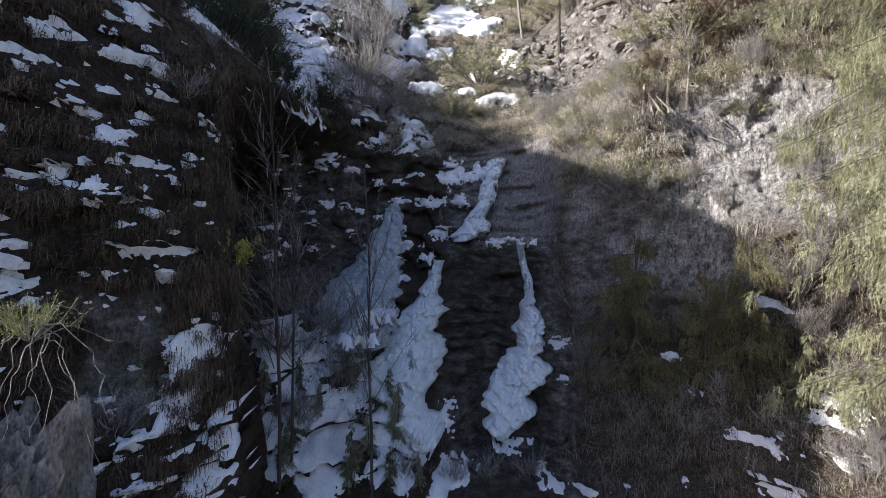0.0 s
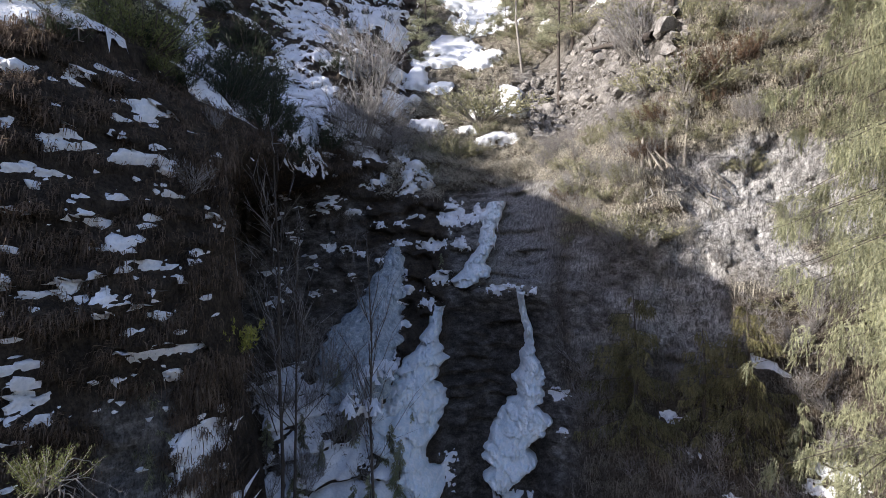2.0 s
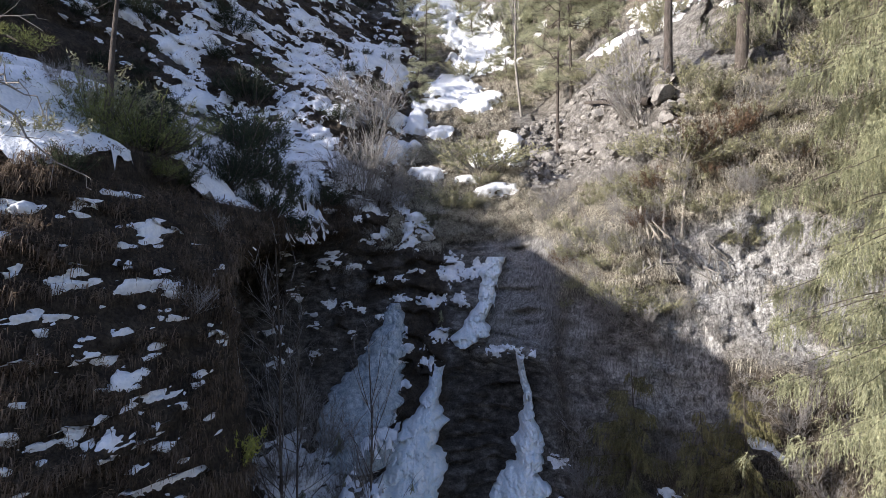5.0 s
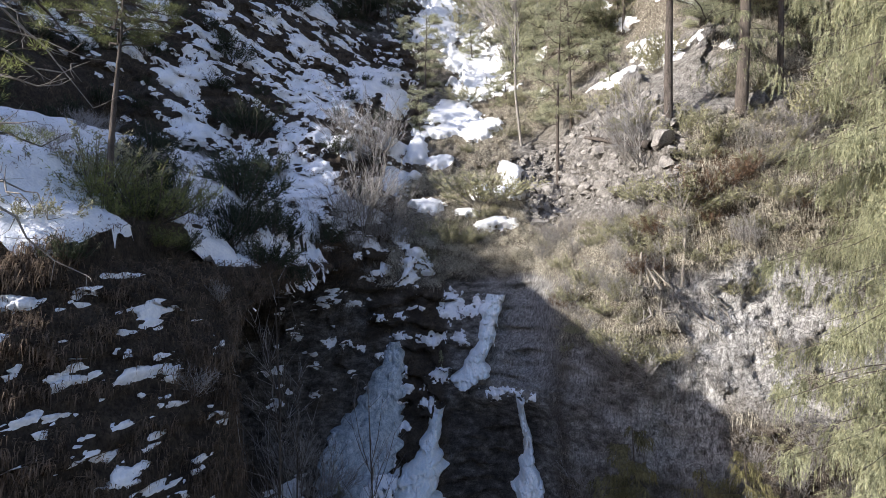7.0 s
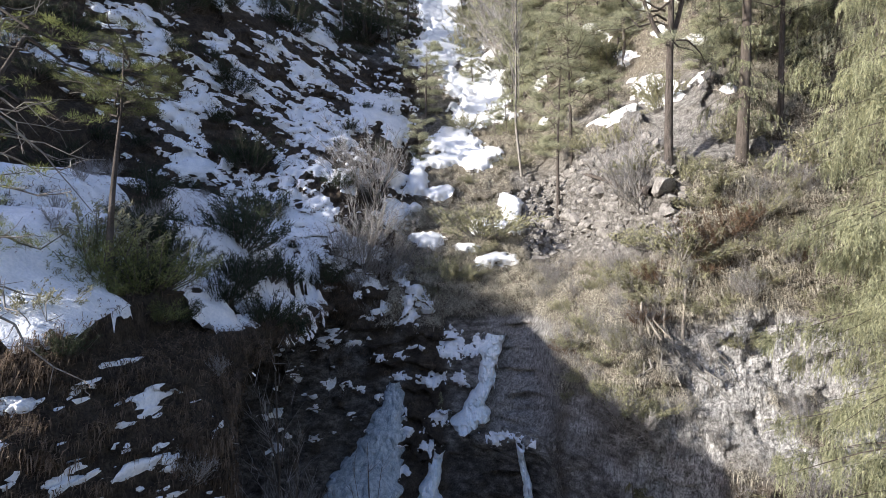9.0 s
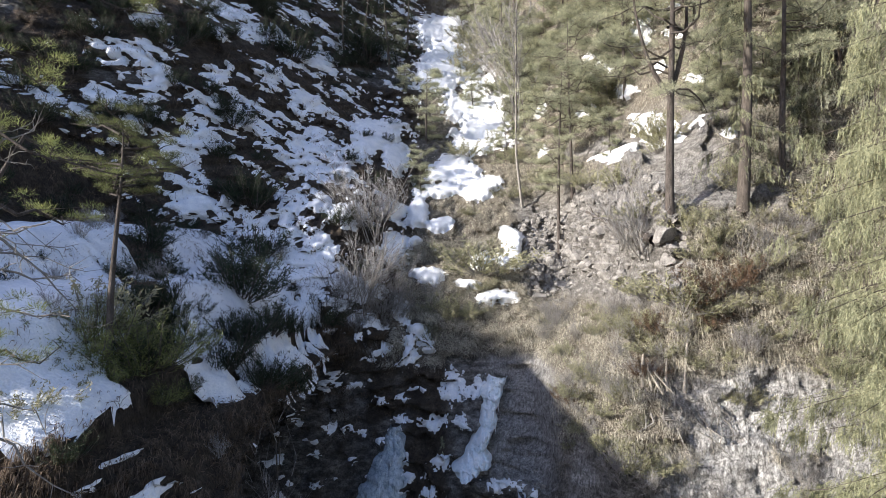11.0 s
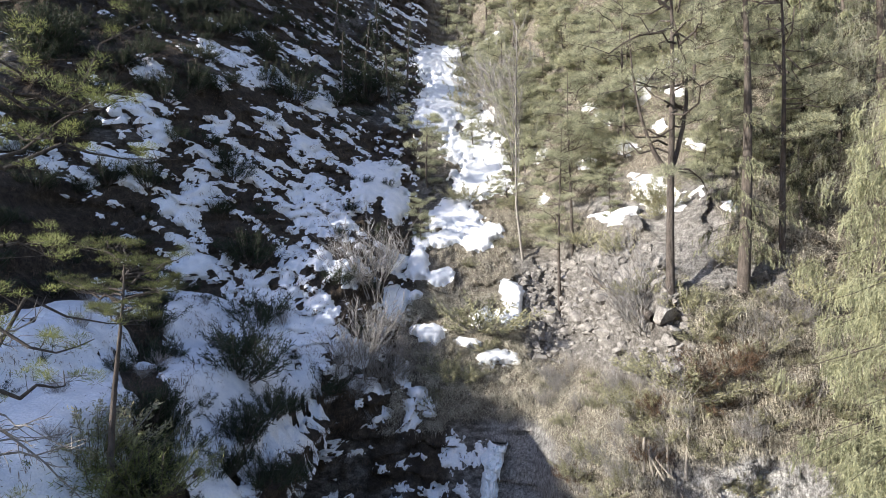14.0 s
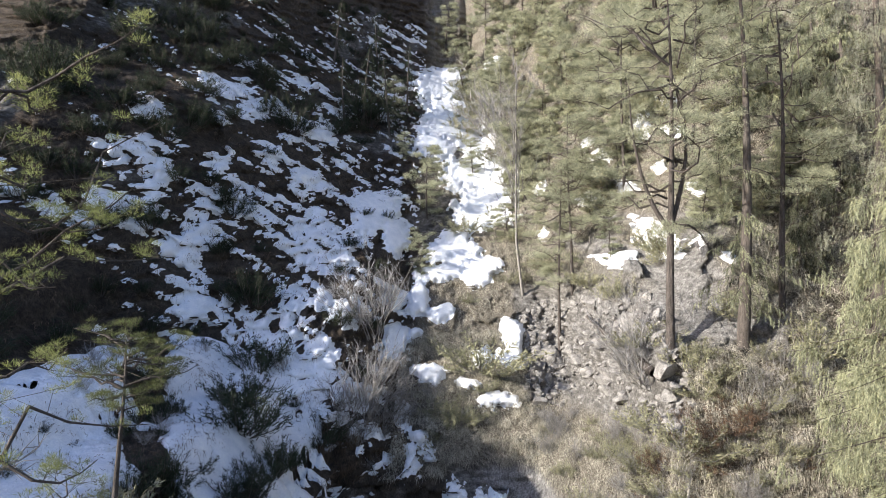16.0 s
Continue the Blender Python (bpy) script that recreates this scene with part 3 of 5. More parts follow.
def make_bare(rng, label, h=1.0, stems=12, sprawl=0.5, sides=7, thick=0.01, name="bare_shrub", category="shrub", mat=None, single=False, leaf_mat=None):
    """A leafless shrub or tree of forking twigs."""
    bush = tagged(new(name), label, category)
    rods, thin = Rods(), Rods()
    tips, twig_p, twig_d, twig_l = [], [], [], []

    def grow(p, d, ln, r, level):
        s = np.linspace(0, 1, 5)[:, None]
        pts = p + d * s * ln + np.cumsum(rng.normal(0, 0.009 if single and level == 0 else 0.035, (5, 3)), 0) * ln + np.array([0, 0, 0.08]) * s ** 2 * ln
        (rods if level == 0 else thin).line(pts if level == 0 else pts[::2], r, r * 0.35)
        if level == 1:
            tips.append(pts[2:])
            k = 10
            u = rng.uniform(0.15, 1, k)
            twig_p.append(np.stack([np.interp(u, s[:, 0], pts[:, i]) for i in range(3)], -1))
            twig_d.append(unit(d + rng.normal(0, 0.45, (k, 3)) + np.array([0, 0, 0.3])))
            twig_l.append(ln * rng.uniform(0.25, 0.6, k))
            return
        for u in rng.uniform(0.3 if single and level == 0 else 0.15, 0.98, sides):
            q = np.array([np.interp(u, s[:, 0], pts[:, i]) for i in range(3)])
            nd = unit(d + rng.normal(0, 0.55, 3) + np.array([0, 0, 0.25]))
            grow(q, nd, ln * (1 - 0.55 * u) * rng.uniform(0.3, 0.6) * (0.7 if single else 1), r * (0.3 if single else 0.45), level + 1)

    for _ in range(1 if single else stems):
        az, tilt = rng.uniform(0, 2 * np.pi), (0.04 if single else rng.random() ** 0.7 * sprawl * 1.3)
        d = np.array([np.cos(az) * np.sin(tilt), np.sin(az) * np.sin(tilt), np.cos(tilt)])
        grow(np.array([0.06 * h * np.cos(az) * (not single), 0.06 * h * np.sin(az) * (not single), -0.05]), d, h * (1 if single else rng.uniform(0.6, 1.0)), thick * h, 0)
    part("trunk" if single else "stem_cluster", rods.data(5), mat or GREY_BARK, bush, smooth=True)
    part("branch_cluster", thin.data(3), mat or GREY_BARK, bush)
    ln = np.concatenate(twig_l)
    part("twig_cluster", needles(np.concatenate(twig_p), np.concatenate(twig_d), ln, np.maximum(0.006 * h ** 0.5, ln * 0.014), rng), TWIG, bush)
    if leaf_mat:
        p = np.repeat(np.concatenate(tips), 3, 0)
        p = p + rng.normal(0, 0.03 * h ** 0.5, p.shape)
        part("crown", needles(p, rng.normal(size=p.shape), 0.1, 0.025, rng), leaf_mat, bush)
    return bush


def tufts(name, label, pts, rng, length, mat, count=14, spread=0.1, sag=0.7, wide=0.012):
    """Tufts of long grass that hang over the slope."""
    n = len(pts)
    p = np.repeat(pts, count, 0) + rng.normal(0, spread, (n * count, 3)) * [1, 0.5, 0.6]
    lean = np.repeat(rng.normal(0, 0.25, (n, 1)), count, 0)[:, 0]
    d = np.stack([lean + rng.normal(0, 0.35, n * count), -rng.uniform(0.25, 0.9, n * count), rng.uniform(-0.1, 0.8, n * count)], -1)
    ln = np.repeat(rng.uniform(0.6, 1.3, n), count) * length * rng.uniform(0.6, 1.2, n * count)
    ob = new(name, mesh_from(name, *blades(p, d, ln, np.maximum(wide, ln * 0.035), rng, sag), mat, False))
    return tagged(ob, label, "grass", kind="stuff")


# ---- ground ----
gx = np.concatenate([np.arange(-70, -26, 1.0), np.arange(-26, -9, 0.15), np.arange(-9, -3.9, 0.06), np.arange(-3.9, -3.2, 0.012), np.arange(-3.2, 12, 0.1), np.arange(12, 24, 0.16), np.arange(24, 71, 1.0)])
gs = np.concatenate([np.arange(-60, 0, 1.5), np.arange(0, 22, 0.085), np.arange(22, 54, 0.16), np.arange(54, 110, 1.0)])
X, S = np.meshgrid(gx, gs)
Z = np.maximum(S, 0)
Y = slope(X, Z) + np.minimum(S, 0)
verts = np.stack([X - tucked(X, Y, Z), Y, Z + np.minimum(S, 0) * 0.08], -1).reshape(-1, 3)
ground = new("ground", mesh_from("ground", verts, grid_faces(len(gx), len(gs)), GROUND))
tagged(ground, "steep gorge slopes of dry grass and grey rock", "ground", kind="structure")
# Turf is coloured paler where the sun falls, darker in the shadowed part.
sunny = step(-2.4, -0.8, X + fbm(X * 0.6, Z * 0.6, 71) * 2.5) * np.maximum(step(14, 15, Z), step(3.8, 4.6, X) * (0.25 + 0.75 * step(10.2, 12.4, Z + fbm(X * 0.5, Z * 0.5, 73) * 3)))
chalk = np.maximum(step(6.3, 7.4, X + fbm(X, Z, 72)) * (1 - step(15.6, 16.6, Z)), 0.12 * step(16.4, 17, Z) * step(3, 4, X))
chalk = np.maximum(chalk, 0.25 * step(6, 7, X) * step(19.5, 20.5, Z))
chalk = chalk * (0.45 + 0.55 * step(-0.2, 0.05, fbm(X * 0.9, Z * 0.35, 75)))
chalk = np.maximum(chalk, 0.85 * step(3.7, 4.3, X) * (1 - step(7.0, 8.2, X)) * step(6.8, 8.4, Z) * (1 - step(12, 13, Z)) * step(-0.14, 0.1, fbm(X * 0.7, Z * 0.8, 76)))
chalk = np.maximum(chalk, 0.5 * step(1.4, 2.2, X) * (1 - step(4.4, 5, X)) * step(10.2, 10.6, Z) * (1 - step(14.4, 15, Z)))
chalk = np.maximum(chalk, 0.12 * (1 - step(-4.4, -4.2, X)) * (1 - step(9.8, 10, Z)))
# Damp under the fall and the overhang's shade, both put into rock colour.
dark_rim = fbm(X * 1.2, Z * 0.4, 74) * 1.6
rock_dark = 0.85 * step(-0.6, 0.2, X + dark_rim) * (1 - step(3.0, 3.6, X + dark_rim)) * (1 - step(9.2, 10.0, Z + dark_rim * 0.5))
# The cliff's rock is darkened through the same mask.
rock_dark = np.maximum(rock_dark, 0.55 * (1 - step(-2.2, -1.4, X)) * step(-4.4, -4.0, X) * (1 - step(14.5, 15.5, Z)))
for key, value in (("rock_dark", rock_dark), ("rock", bare_rock(X - tucked(X, Y, Z), Z, X)), ("straw", np.clip(sunny, 0, 1)), ("pale", np.clip(chalk, 0, 1))):
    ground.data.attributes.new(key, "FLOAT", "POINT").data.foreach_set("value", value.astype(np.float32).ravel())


# ---- snow ----
def snow_sheet(label, x0, x1, z0, z1, cell, patches=(), ragged=0.9, field=None, deep=0.2, grit=1.6, fill=0.0, plumb=False):
    """Snow lying on the slope within a window, thick in the middle of each patch and thin at its rim; plumb: patches by their place behind the spur."""
    xs, zs = np.arange(x0, x1, cell), np.arange(z0, z1, cell)
    px, pz = np.meshgrid(xs, zs)
    sx = px
    if plumb:
        px = px - tucked(px, slope(px, pz, False), pz)
    rim = fbm(px * grit, pz * grit * 1.2, 51, 5)
    fine = fbm(px * grit * 3.1, pz * grit * 3.7, 57, 4)
    m = np.full(px.shape, -1.0) if field is None else field(px, pz)
    for cx, cz, rx, rz in patches:
        reach = np.abs(px - cx) < rx * 2.2
        d = np.hypot((px - cx) / rx, (pz - cz - 0.25 * rz * np.sin((px - cx) / rx * 2 + cx * 3)) / rz)
        m = np.where(reach, np.maximum(m, (1 - d) * min(1.0, rz * 2 + 0.25)), m)
    m = m + (rim * 0.9 + fine * 0.75) * ragged
    px = sx
    m = np.where(slope(px, pz + 0.1, False) - slope(px, pz - 0.1, False) > 0.9, -0.6, m)
    m = np.where(slope(px + 0.05, pz, False) - slope(px - 0.05, pz, False) > 0.4, -0.6, m)
    h = np.where(m > 0, deep * (1 - np.exp(-m * 3.2)), np.maximum(m, -0.4) * 0.25)
    v = ground_at(px.ravel(), pz.ravel()).reshape(*px.shape, 3)
    if fill:
        w = fill * step(0, 0.35, m)
        v[..., 1] = v[..., 1] * (1 - w) + (slope(px, pz, False) - 0.22) * w
    v = v + h[..., None] * np.array([0, -0.75, 0.66])
    f = grid_faces(len(xs), len(zs))
    keep = (m.ravel()[f] > 0).any(1)
    f = f[keep]
    used, inv = np.unique(f, return_inverse=True)
    if not len(f):
        return None
    ob = new("snow", mesh_from("snow", v.reshape(-1, 3)[used], inv.reshape(f.shape), SNOW))
    return tagged(ob, label, "snow", kind="stuff")


# patches of (x, height, half width, half height)
LEDGES_MIDDLE = [
    (-6.8, 14.74, 0.4, 0.14), (-6.56, 13.75, 0.12, 0.1), (-5.89, 13.44, 0.31, 0.09), (-6.0, 13.67, 0.07, 0.11), (-5.33, 13.4, 0.42, 0.12),
    (-6.29, 12.99, 0.28, 0.13), (-5.99, 12.97, 0.29, 0.1), (-6.19, 12.36, 0.15, 0.07), (-5.75, 12.12, 0.17, 0.06), (-5.57, 12.23, 0.12, 0.08),
    (-5.21, 11.91, 0.19, 0.15), (-5.37, 12.65, 0.24, 0.07), (-4.93, 11.53, 0.15, 0.07), (-5.57, 11.27, 0.17, 0.1), (-5.88, 11.13, 0.24, 0.06),
    (-5.22, 11.06, 0.19, 0.1), (-5.05, 10.9, 0.13, 0.06), (-6.1, 10.95, 0.09, 0.07), (-4.71, 10.7, 0.12, 0.05), (-4.47, 10.09, 0.26, 0.13),
    (-4.0, 10.35, 0.22, 0.16), (-4.86, 10.1, 0.29, 0.1), (-4.65, 9.69, 0.3, 0.12), (-3.9, 9.85, 0.14, 0.07),
]
LEDGES_HIGH = [
    (-4.44, 11.74, 0.21, 0.05), (-4.55, 12.61, 0.15, 0.07), (-5.9, 10.18, 0.14, 0.08), (-5.55, 14.4, 0.19, 0.23), (-6.12, 15.13, 0.15, 0.08),
    (-6.45, 15.85, 0.28, 0.19), (-5.71, 14.12, 0.1, 0.07), (-5.05, 13.21, 0.1, 0.05), (-5.6, 12.63, 0.11, 0.05), (-5.83, 12.17, 0.1, 0.04),
    (-4.96, 10.48, 0.09, 0.06), (-5.26, 11.41, 0.07, 0.05), (-6.17, 13.53, 0.07, 0.07), (-4.74, 11.08, 0.08, 0.06), (-5.54, 12.34, 0.09, 0.11),
    (-5.53, 14.32, 0.17, 0.19), (-6.22, 13.01, 0.13, 0.12),
]
LEDGES_FOOT = [
    (-5.94, 9.63, 0.2, 0.33), (-5.73, 9.36, 0.12, 0.13), (-4.74, 7.17, 0.43, 0.21), (-4.27, 6.82, 0.19, 0.06), (-4.71, 6.51, 0.3, 0.15),
    (-4.46, 8.54, 0.19, 0.13), (-4.63, 8.54, 0.19, 0.08), (-4.4, 7.55, 0.21, 0.08), (-4.25, 8.7, 0.19, 0.1), (-3.8, 7.1, 0.2, 0.12),
    (-3.95, 6.4, 0.11, 0.07), (-4.42, 8.07, 0.08, 0.1), (-5.14, 7.62, 0.07, 0.06),
]
GULLY_FLOOR = [
    (-5.13, 9.25, 0.17, 0.27), (-3.4, 6.73, 0.66, 0.73), (-2.93, 5.31, 0.26, 0.73), (-2.36, 4.45, 0.43, 0.91), (-2.6, 6.51, 0.38, 0.38),
    (-1.31, 3.78, 0.55, 0.38), (0.04, 3.45, 0.68, 0.32), (-0.39, 4.7, 0.69, 0.48), (-1.94, 5.7, 0.41, 0.55), (-0.87, 4.09, 0.46, 0.34),
    (-4.31, 7.97, 0.33, 0.79), (-2.91, 6.6, 0.32, 0.7), (-2.59, 4.3, 0.41, 0.67), (-2.66, 5.48, 0.39, 0.64), (-2.98, 6.08, 0.3, 0.54),
    (-3.31, 4.97, 0.24, 0.77), (-2.38, 7.7, 0.56, 0.69), (-1.38, 4.68, 0.52, 0.5),
]
SLOPE_FOOT = [
    (3.06, 3.27, 0.24, 0.13), (4.04, 3.31, 0.32, 0.13), (7.53, 4.55, 0.31, 0.23), (7.63, 5.41, 0.37, 0.16), (9.35, 6.43, 0.41, 0.31),
    (8.8, 6.02, 0.26, 0.1), (9.04, 5.41, 0.27, 0.11), (6.55, 6.91, 0.26, 0.14), (6.76, 6.16, 0.14, 0.1), (3.86, 6.95, 0.18, 0.14),
    (3.91, 5.89, 0.23, 0.1), (8.98, 8.48, 0.28, 0.15), (2.04, 3.89, 0.54, 0.06), (2.25, 3.72, 0.35, 0.05), (2.89, 3.43, 0.16, 0.12),
    (4.97, 3.59, 0.15, 0.08), (6.19, 3.93, 0.08, 0.06),
]
FALL_SIDE = [
    (0.35, 13.24, 0.49, 0.54), (-0.49, 12, 0.57, 0.2), (0.69, 12.06, 0.37, 0.25), (-0.14, 10.68, 0.36, 0.21), (-0.69, 9.73, 0.29, 0.13),
    (-1.46, 8.89, 0.24, 0.16), (-1.39, 10.18, 0.34, 0.14), (-1.88, 9.74, 0.3, 0.22), (1.07, 13.08, 0.34, 0.21), (-1.03, 15.17, 0.4, 0.3),
    (-1.51, 14.52, 0.29, 0.49), (-0.72, 18.04, 0.45, 0.4), (2.41, 17, 0.68, 0.28), (1.76, 18.85, 0.39, 0.33), (-1.65, 15.12, 0.24, 0.35),
    (-0.99, 13.24, 0.29, 0.13), (1.72, 10.22, 0.32, 0.11), (2.49, 10.3, 0.6, 0.09), (3.2, 10.36, 0.38, 0.08), (1.57, 13.47, 0.24, 0.22),
]
GULLY_HIGH = [
    (0.25, 42.32, 2.24, 1.28), (0.71, 36.83, 2.66, 2.26), (-0.72, 33.32, 1.8, 1.34), (2.97, 32.94, 1.77, 1.69), (3.99, 29.52, 1.38, 1.99),
    (2.88, 27.2, 1.82, 1.16), (0.48, 24.48, 1.72, 0.9), (-0.07, 23.17, 1.72, 0.53), (-2.81, 21.89, 0.76, 0.61), (-4.58, 27.81, 1.57, 1.32),
    (-2.67, 19.78, 0.68, 0.9), (-0.23, 20.97, 0.83, 0.53), (-0.8, 18.14, 0.98, 0.43), (1.83, 18.84, 0.57, 0.5), (3.55, 20, 0.66, 1.08),
    (3.39, 18.79, 0.92, 0.38), (2.51, 17.08, 0.91, 0.29), (1.19, 17.71, 0.72, 0.18), (-1.61, 19.87, 0.43, 0.24), (-1.26, 15.61, 0.47, 0.27),
    (-0.73, 14.77, 0.25, 0.14),
] + [
    (-1.2, 48.36, 2.04, 2.78), (-0.01, 41.09, 2.7, 3.1), (0.68, 34.74, 2.92, 2.48), (2.15, 30.9, 2.34, 2), (2.51, 27.4, 2, 1.8),
    (-4.48, 27.2, 1.54, 1.72), (0.65, 24.36, 1.79, 1.42), (2.16, 23.21, 1.35, 0.87), (-3.17, 25.54, 1.02, 1.25), (-1.55, 21.52, 0.65, 0.97),
]
UNDER_PINES = [
    (9.53, 25.03, 0.56, 1.06), (10.58, 31.31, 0.69, 1.18), (11.92, 32.33, 0.53, 0.68), (6.25, 28.65, 0.41, 0.67), (8.08, 27.29, 0.37, 0.51),
    (8.24, 23.94, 0.86, 0.3), (6.03, 25.52, 0.33, 0.46), (10.46, 24.47, 0.25, 0.36), (7.87, 23.61, 0.37, 0.24), (10.65, 28.28, 0.24, 0.44),
    (8.56, 30.89, 0.34, 0.38), (4.42, 42.29, 1.22, 0.59), (11.29, 23.81, 0.35, 0.26), (10.47, 30.6, 0.61, 1.04), (9.55, 24.53, 0.69, 1.15),
    (9.36, 27.72, 0.48, 0.54), (11.62, 30.3, 0.49, 0.78), (8.89, 29.68, 0.49, 0.58), (11.47, 26.8, 0.57, 0.57),
]
bits = np.random.default_rng(17)
CRUMBS = [(bits.uniform(-6.8, -4.2), bits.uniform(6.5, 15), r * 1.3, r * 0.7) for r in bits.uniform(0.02, 0.07, 150)]
ON_SPUR = [(x, z, rx * 0.85, rz * 0.95) for x, z, rx, rz in LEDGES_MIDDLE + LEDGES_HIGH] + [(x, z, rx * 0.7, rz * 0.75) for x, z, rx, rz in LEDGES_FOOT] + CRUMBS
snow_sheet("old snow patches on dark grassy ledges", -7.6, -3.98, 5, 16.2, 0.035, [(x, z, rx * 0.8, rz * 0.8) for x, z, rx, rz in ON_SPUR], 1.6, deep=0.13, grit=4.6, fill=0.4)


def height_over(xs, ys):
    """Height of the slope over the plan, for a grid of xs and ys."""
    zs = np.arange(8, 26, 0.05)
    wall = np.maximum.accumulate(slope(*np.meshgrid(xs, zs), False), 0)
    return np.stack([np.interp(ys, wall[:, k], zs) for k in range(len(xs))], 1)


def plan_snow(label, x0, x1, y0, y1, field, deep=0.26, cell=0.07, drift=70):
    """Snow on the flatter ground, as a sheet over the plan that fills its hollows; field gives its spread from x, y and height."""
    xs, ys = np.arange(x0, x1, cell), np.arange(y0, y1, cell)
    pz = height_over(xs, ys)
    px, py = np.meshgrid(xs, ys)
    m = field(px, py, pz) + fbm(px * 2.5, py * 2.5, 53, 5) * 1.0 + fbm(px * 0.9, py * 0.9, 54, 3) * 1.2
    full = pz
    for k in range(drift):
        e = np.pad(full, 1, mode="edge")
        around = (e[:-2, 1:-1], e[2:, 1:-1], e[1:-1, :-2], e[1:-1, 2:])
        full = np.maximum(full, np.max(around, 0) - 0.12) if k < 6 else (full + sum(around)) / 5
    dy, dx = np.gradient(full, cell)
    m = m - 1.4 * step(1.2, 2.2, np.hypot(dx, dy))
    w = step(-0.05, 0.45, m)
    z = pz * (1 - w) + full * w + deep * w - 0.35 * (1 - step(-0.2, 0.1, m)) + 0.3 * fbm(px * 0.8, py * 0.8, 52, 6) + 0.06 * fbm(px * 4, py * 4, 55, 3)
    f = grid_faces(len(xs), len(ys))
    f = f[(m.ravel()[f] > -0.2).all(1) & ((np.ptp(z.ravel()[f], axis=1) < 4 * cell) | (m.ravel()[f].min(1) > 0.05))]
    used, inv = np.unique(f, return_inverse=True)
    ob = new("snow", mesh_from("snow", np.stack([px, py, z], -1).reshape(-1, 3)[used], inv.reshape(f.shape), SNOW))
    return tagged(ob, label, "snow", kind="stuff")


def shelf(px, py, pz):
    rough = fbm(px * 0.7, py * 0.7, 58, 5)
    holes = step(0.14, 0.28, fbm(px * 1.3, py * 1.3, 59, 4) + 0.12 * rough)
    return step(-0.49, -0.57, px / py + rough * 0.2) - 0.2 - 0.25 * step(14, 17, py) - step(15.6, 14.9, pz + 0.06 * px + 0.1) - 0.5 * holes


def basin(px, py, pz):
    return 0.95 * step(-0.5, -0.44, px / py) * step(-0.12, -0.2, px / py) * step(14.8, 15.8, pz) - 0.25


plan_snow("smooth snow shelf on top of the shaded spur", -14, -4.5, 9.2, 24, shelf)
plan_snow("snow on the floor of the shaded basin", -12.5, -1.6, 14.5, 28, basin, 0.2, 0.09)
WALL = [
    (-7.61, 22.13, 1.96, 2.93), (-7.8, 25.88, 1.78, 2.35), (-6.03, 23.91, 1.23, 1.84), (-7.75, 20.07, 1.56, 1.35), (-7.2, 17.1, 1.04, 0.52),
    (-6.49, 18.31, 1.41, 1.17), (-8.83, 18.14, 0.87, 0.65), (-12.55, 21.74, 1.04, 1.7), (-11.29, 26.91, 1.86, 1.85), (-8.44, 28.98, 1.43, 2.12),
    (-11.05, 30.88, 0.72, 1.03), (-13.06, 29.8, 0.53, 0.75), (-13.71, 32.54, 0.41, 0.98), (-16.29, 32.58, 0.84, 0.64), (-16.33, 27.08, 0.8, 0.69),
    (-15.09, 28.07, 0.5, 2.34), (-13.16, 24.42, 1.02, 1.24), (-11.88, 35.3, 0.57, 0.64), (-5.73, 28.62, 1.03, 1.34), (-14.7, 38.66, 1.46, 0.7),
    (-4.3, 17.6, 1.3, 1.1), (-3.0, 18.6, 0.9, 1.3), (-2.6, 20.2, 0.8, 1.0), (-6.2, 19.6, 1.5, 1.6), (-6.6, 21.6, 1.4, 1.6), (-5.2, 21.4, 1.1, 1.4), (-3.6, 16.4, 0.7, 0.5),
] + [
    (-9.5, 33, 1.6, 1.5), (-12.5, 34, 1.2, 1.4), (-8, 36.2, 1.4, 1.2), (-14.5, 35.5, 1.4, 1.0), (-11, 38, 1.7, 1.0), (-16.5, 30, 1.2, 1.0), (-7.2, 31, 1.2, 1.1),
]


def wall_snow(px, pz):
    """Streaks of snow along the ledges of the shaded wall, broken by dark hummocks."""
    m = np.full(np.shape(px), -0.26) - 0.18 * step(-11, -14, px) - 0.18 * step(27, 31, pz) * step(-6, -9, px)
    for cx, cz, rx, rz in WALL:
        m = np.maximum(m, 0.4 - 0.6 * np.hypot((px - cx) / rx, (pz - cz) / rz))
    streak = fbm((px + pz * 0.6) * 0.7, (pz + px * 0.6) * 2.2, 61, 4) * 2.1
    wave = fbm(px * 1.1, pz * 1.1, 35) * 1.4
    return m + streak + 0.06 - 0.6 * (cells(px * 1.9 + wave, pz * 2.3 + wave, 36) - 0.45)


snow_sheet("snow streaks between bushes on the shaded wall", -24, -1.6, 15.7, 50, 0.1, (), 0.85, wall_snow, 0.15, 2.4, 0.35)
snow_sheet("snow covering the gully floor below the icefalls", -4.8, 1.6, 2.2, 10.2, 0.05, GULLY_FLOOR, 1.7, deep=0.14, grit=3.0)
SCRAPS = [(bits.uniform(-7, -1.6), bits.uniform(9.5, 16), r * 1.5, r * 0.8) for r in bits.uniform(0.05, 0.17, 70)]
snow_sheet("scraps of snow on the dark cliff", -3.95, -1.4, 9.2, 16.2, 0.03, SCRAPS, 1.6, deep=0.1, grit=4.5, plumb=True)
snow_sheet("thin snow patches at the foot of the slope", 1.5, 10.6, 2.8, 9.2, 0.045, SLOPE_FOOT, 2.0, deep=0.1, grit=4.0)
snow_sheet("snow patches beside the frozen waterfall", -2.8, 3.4, 8.4, 19.4, 0.04, FALL_SIDE, 1.9, deep=0.16, grit=3.6)
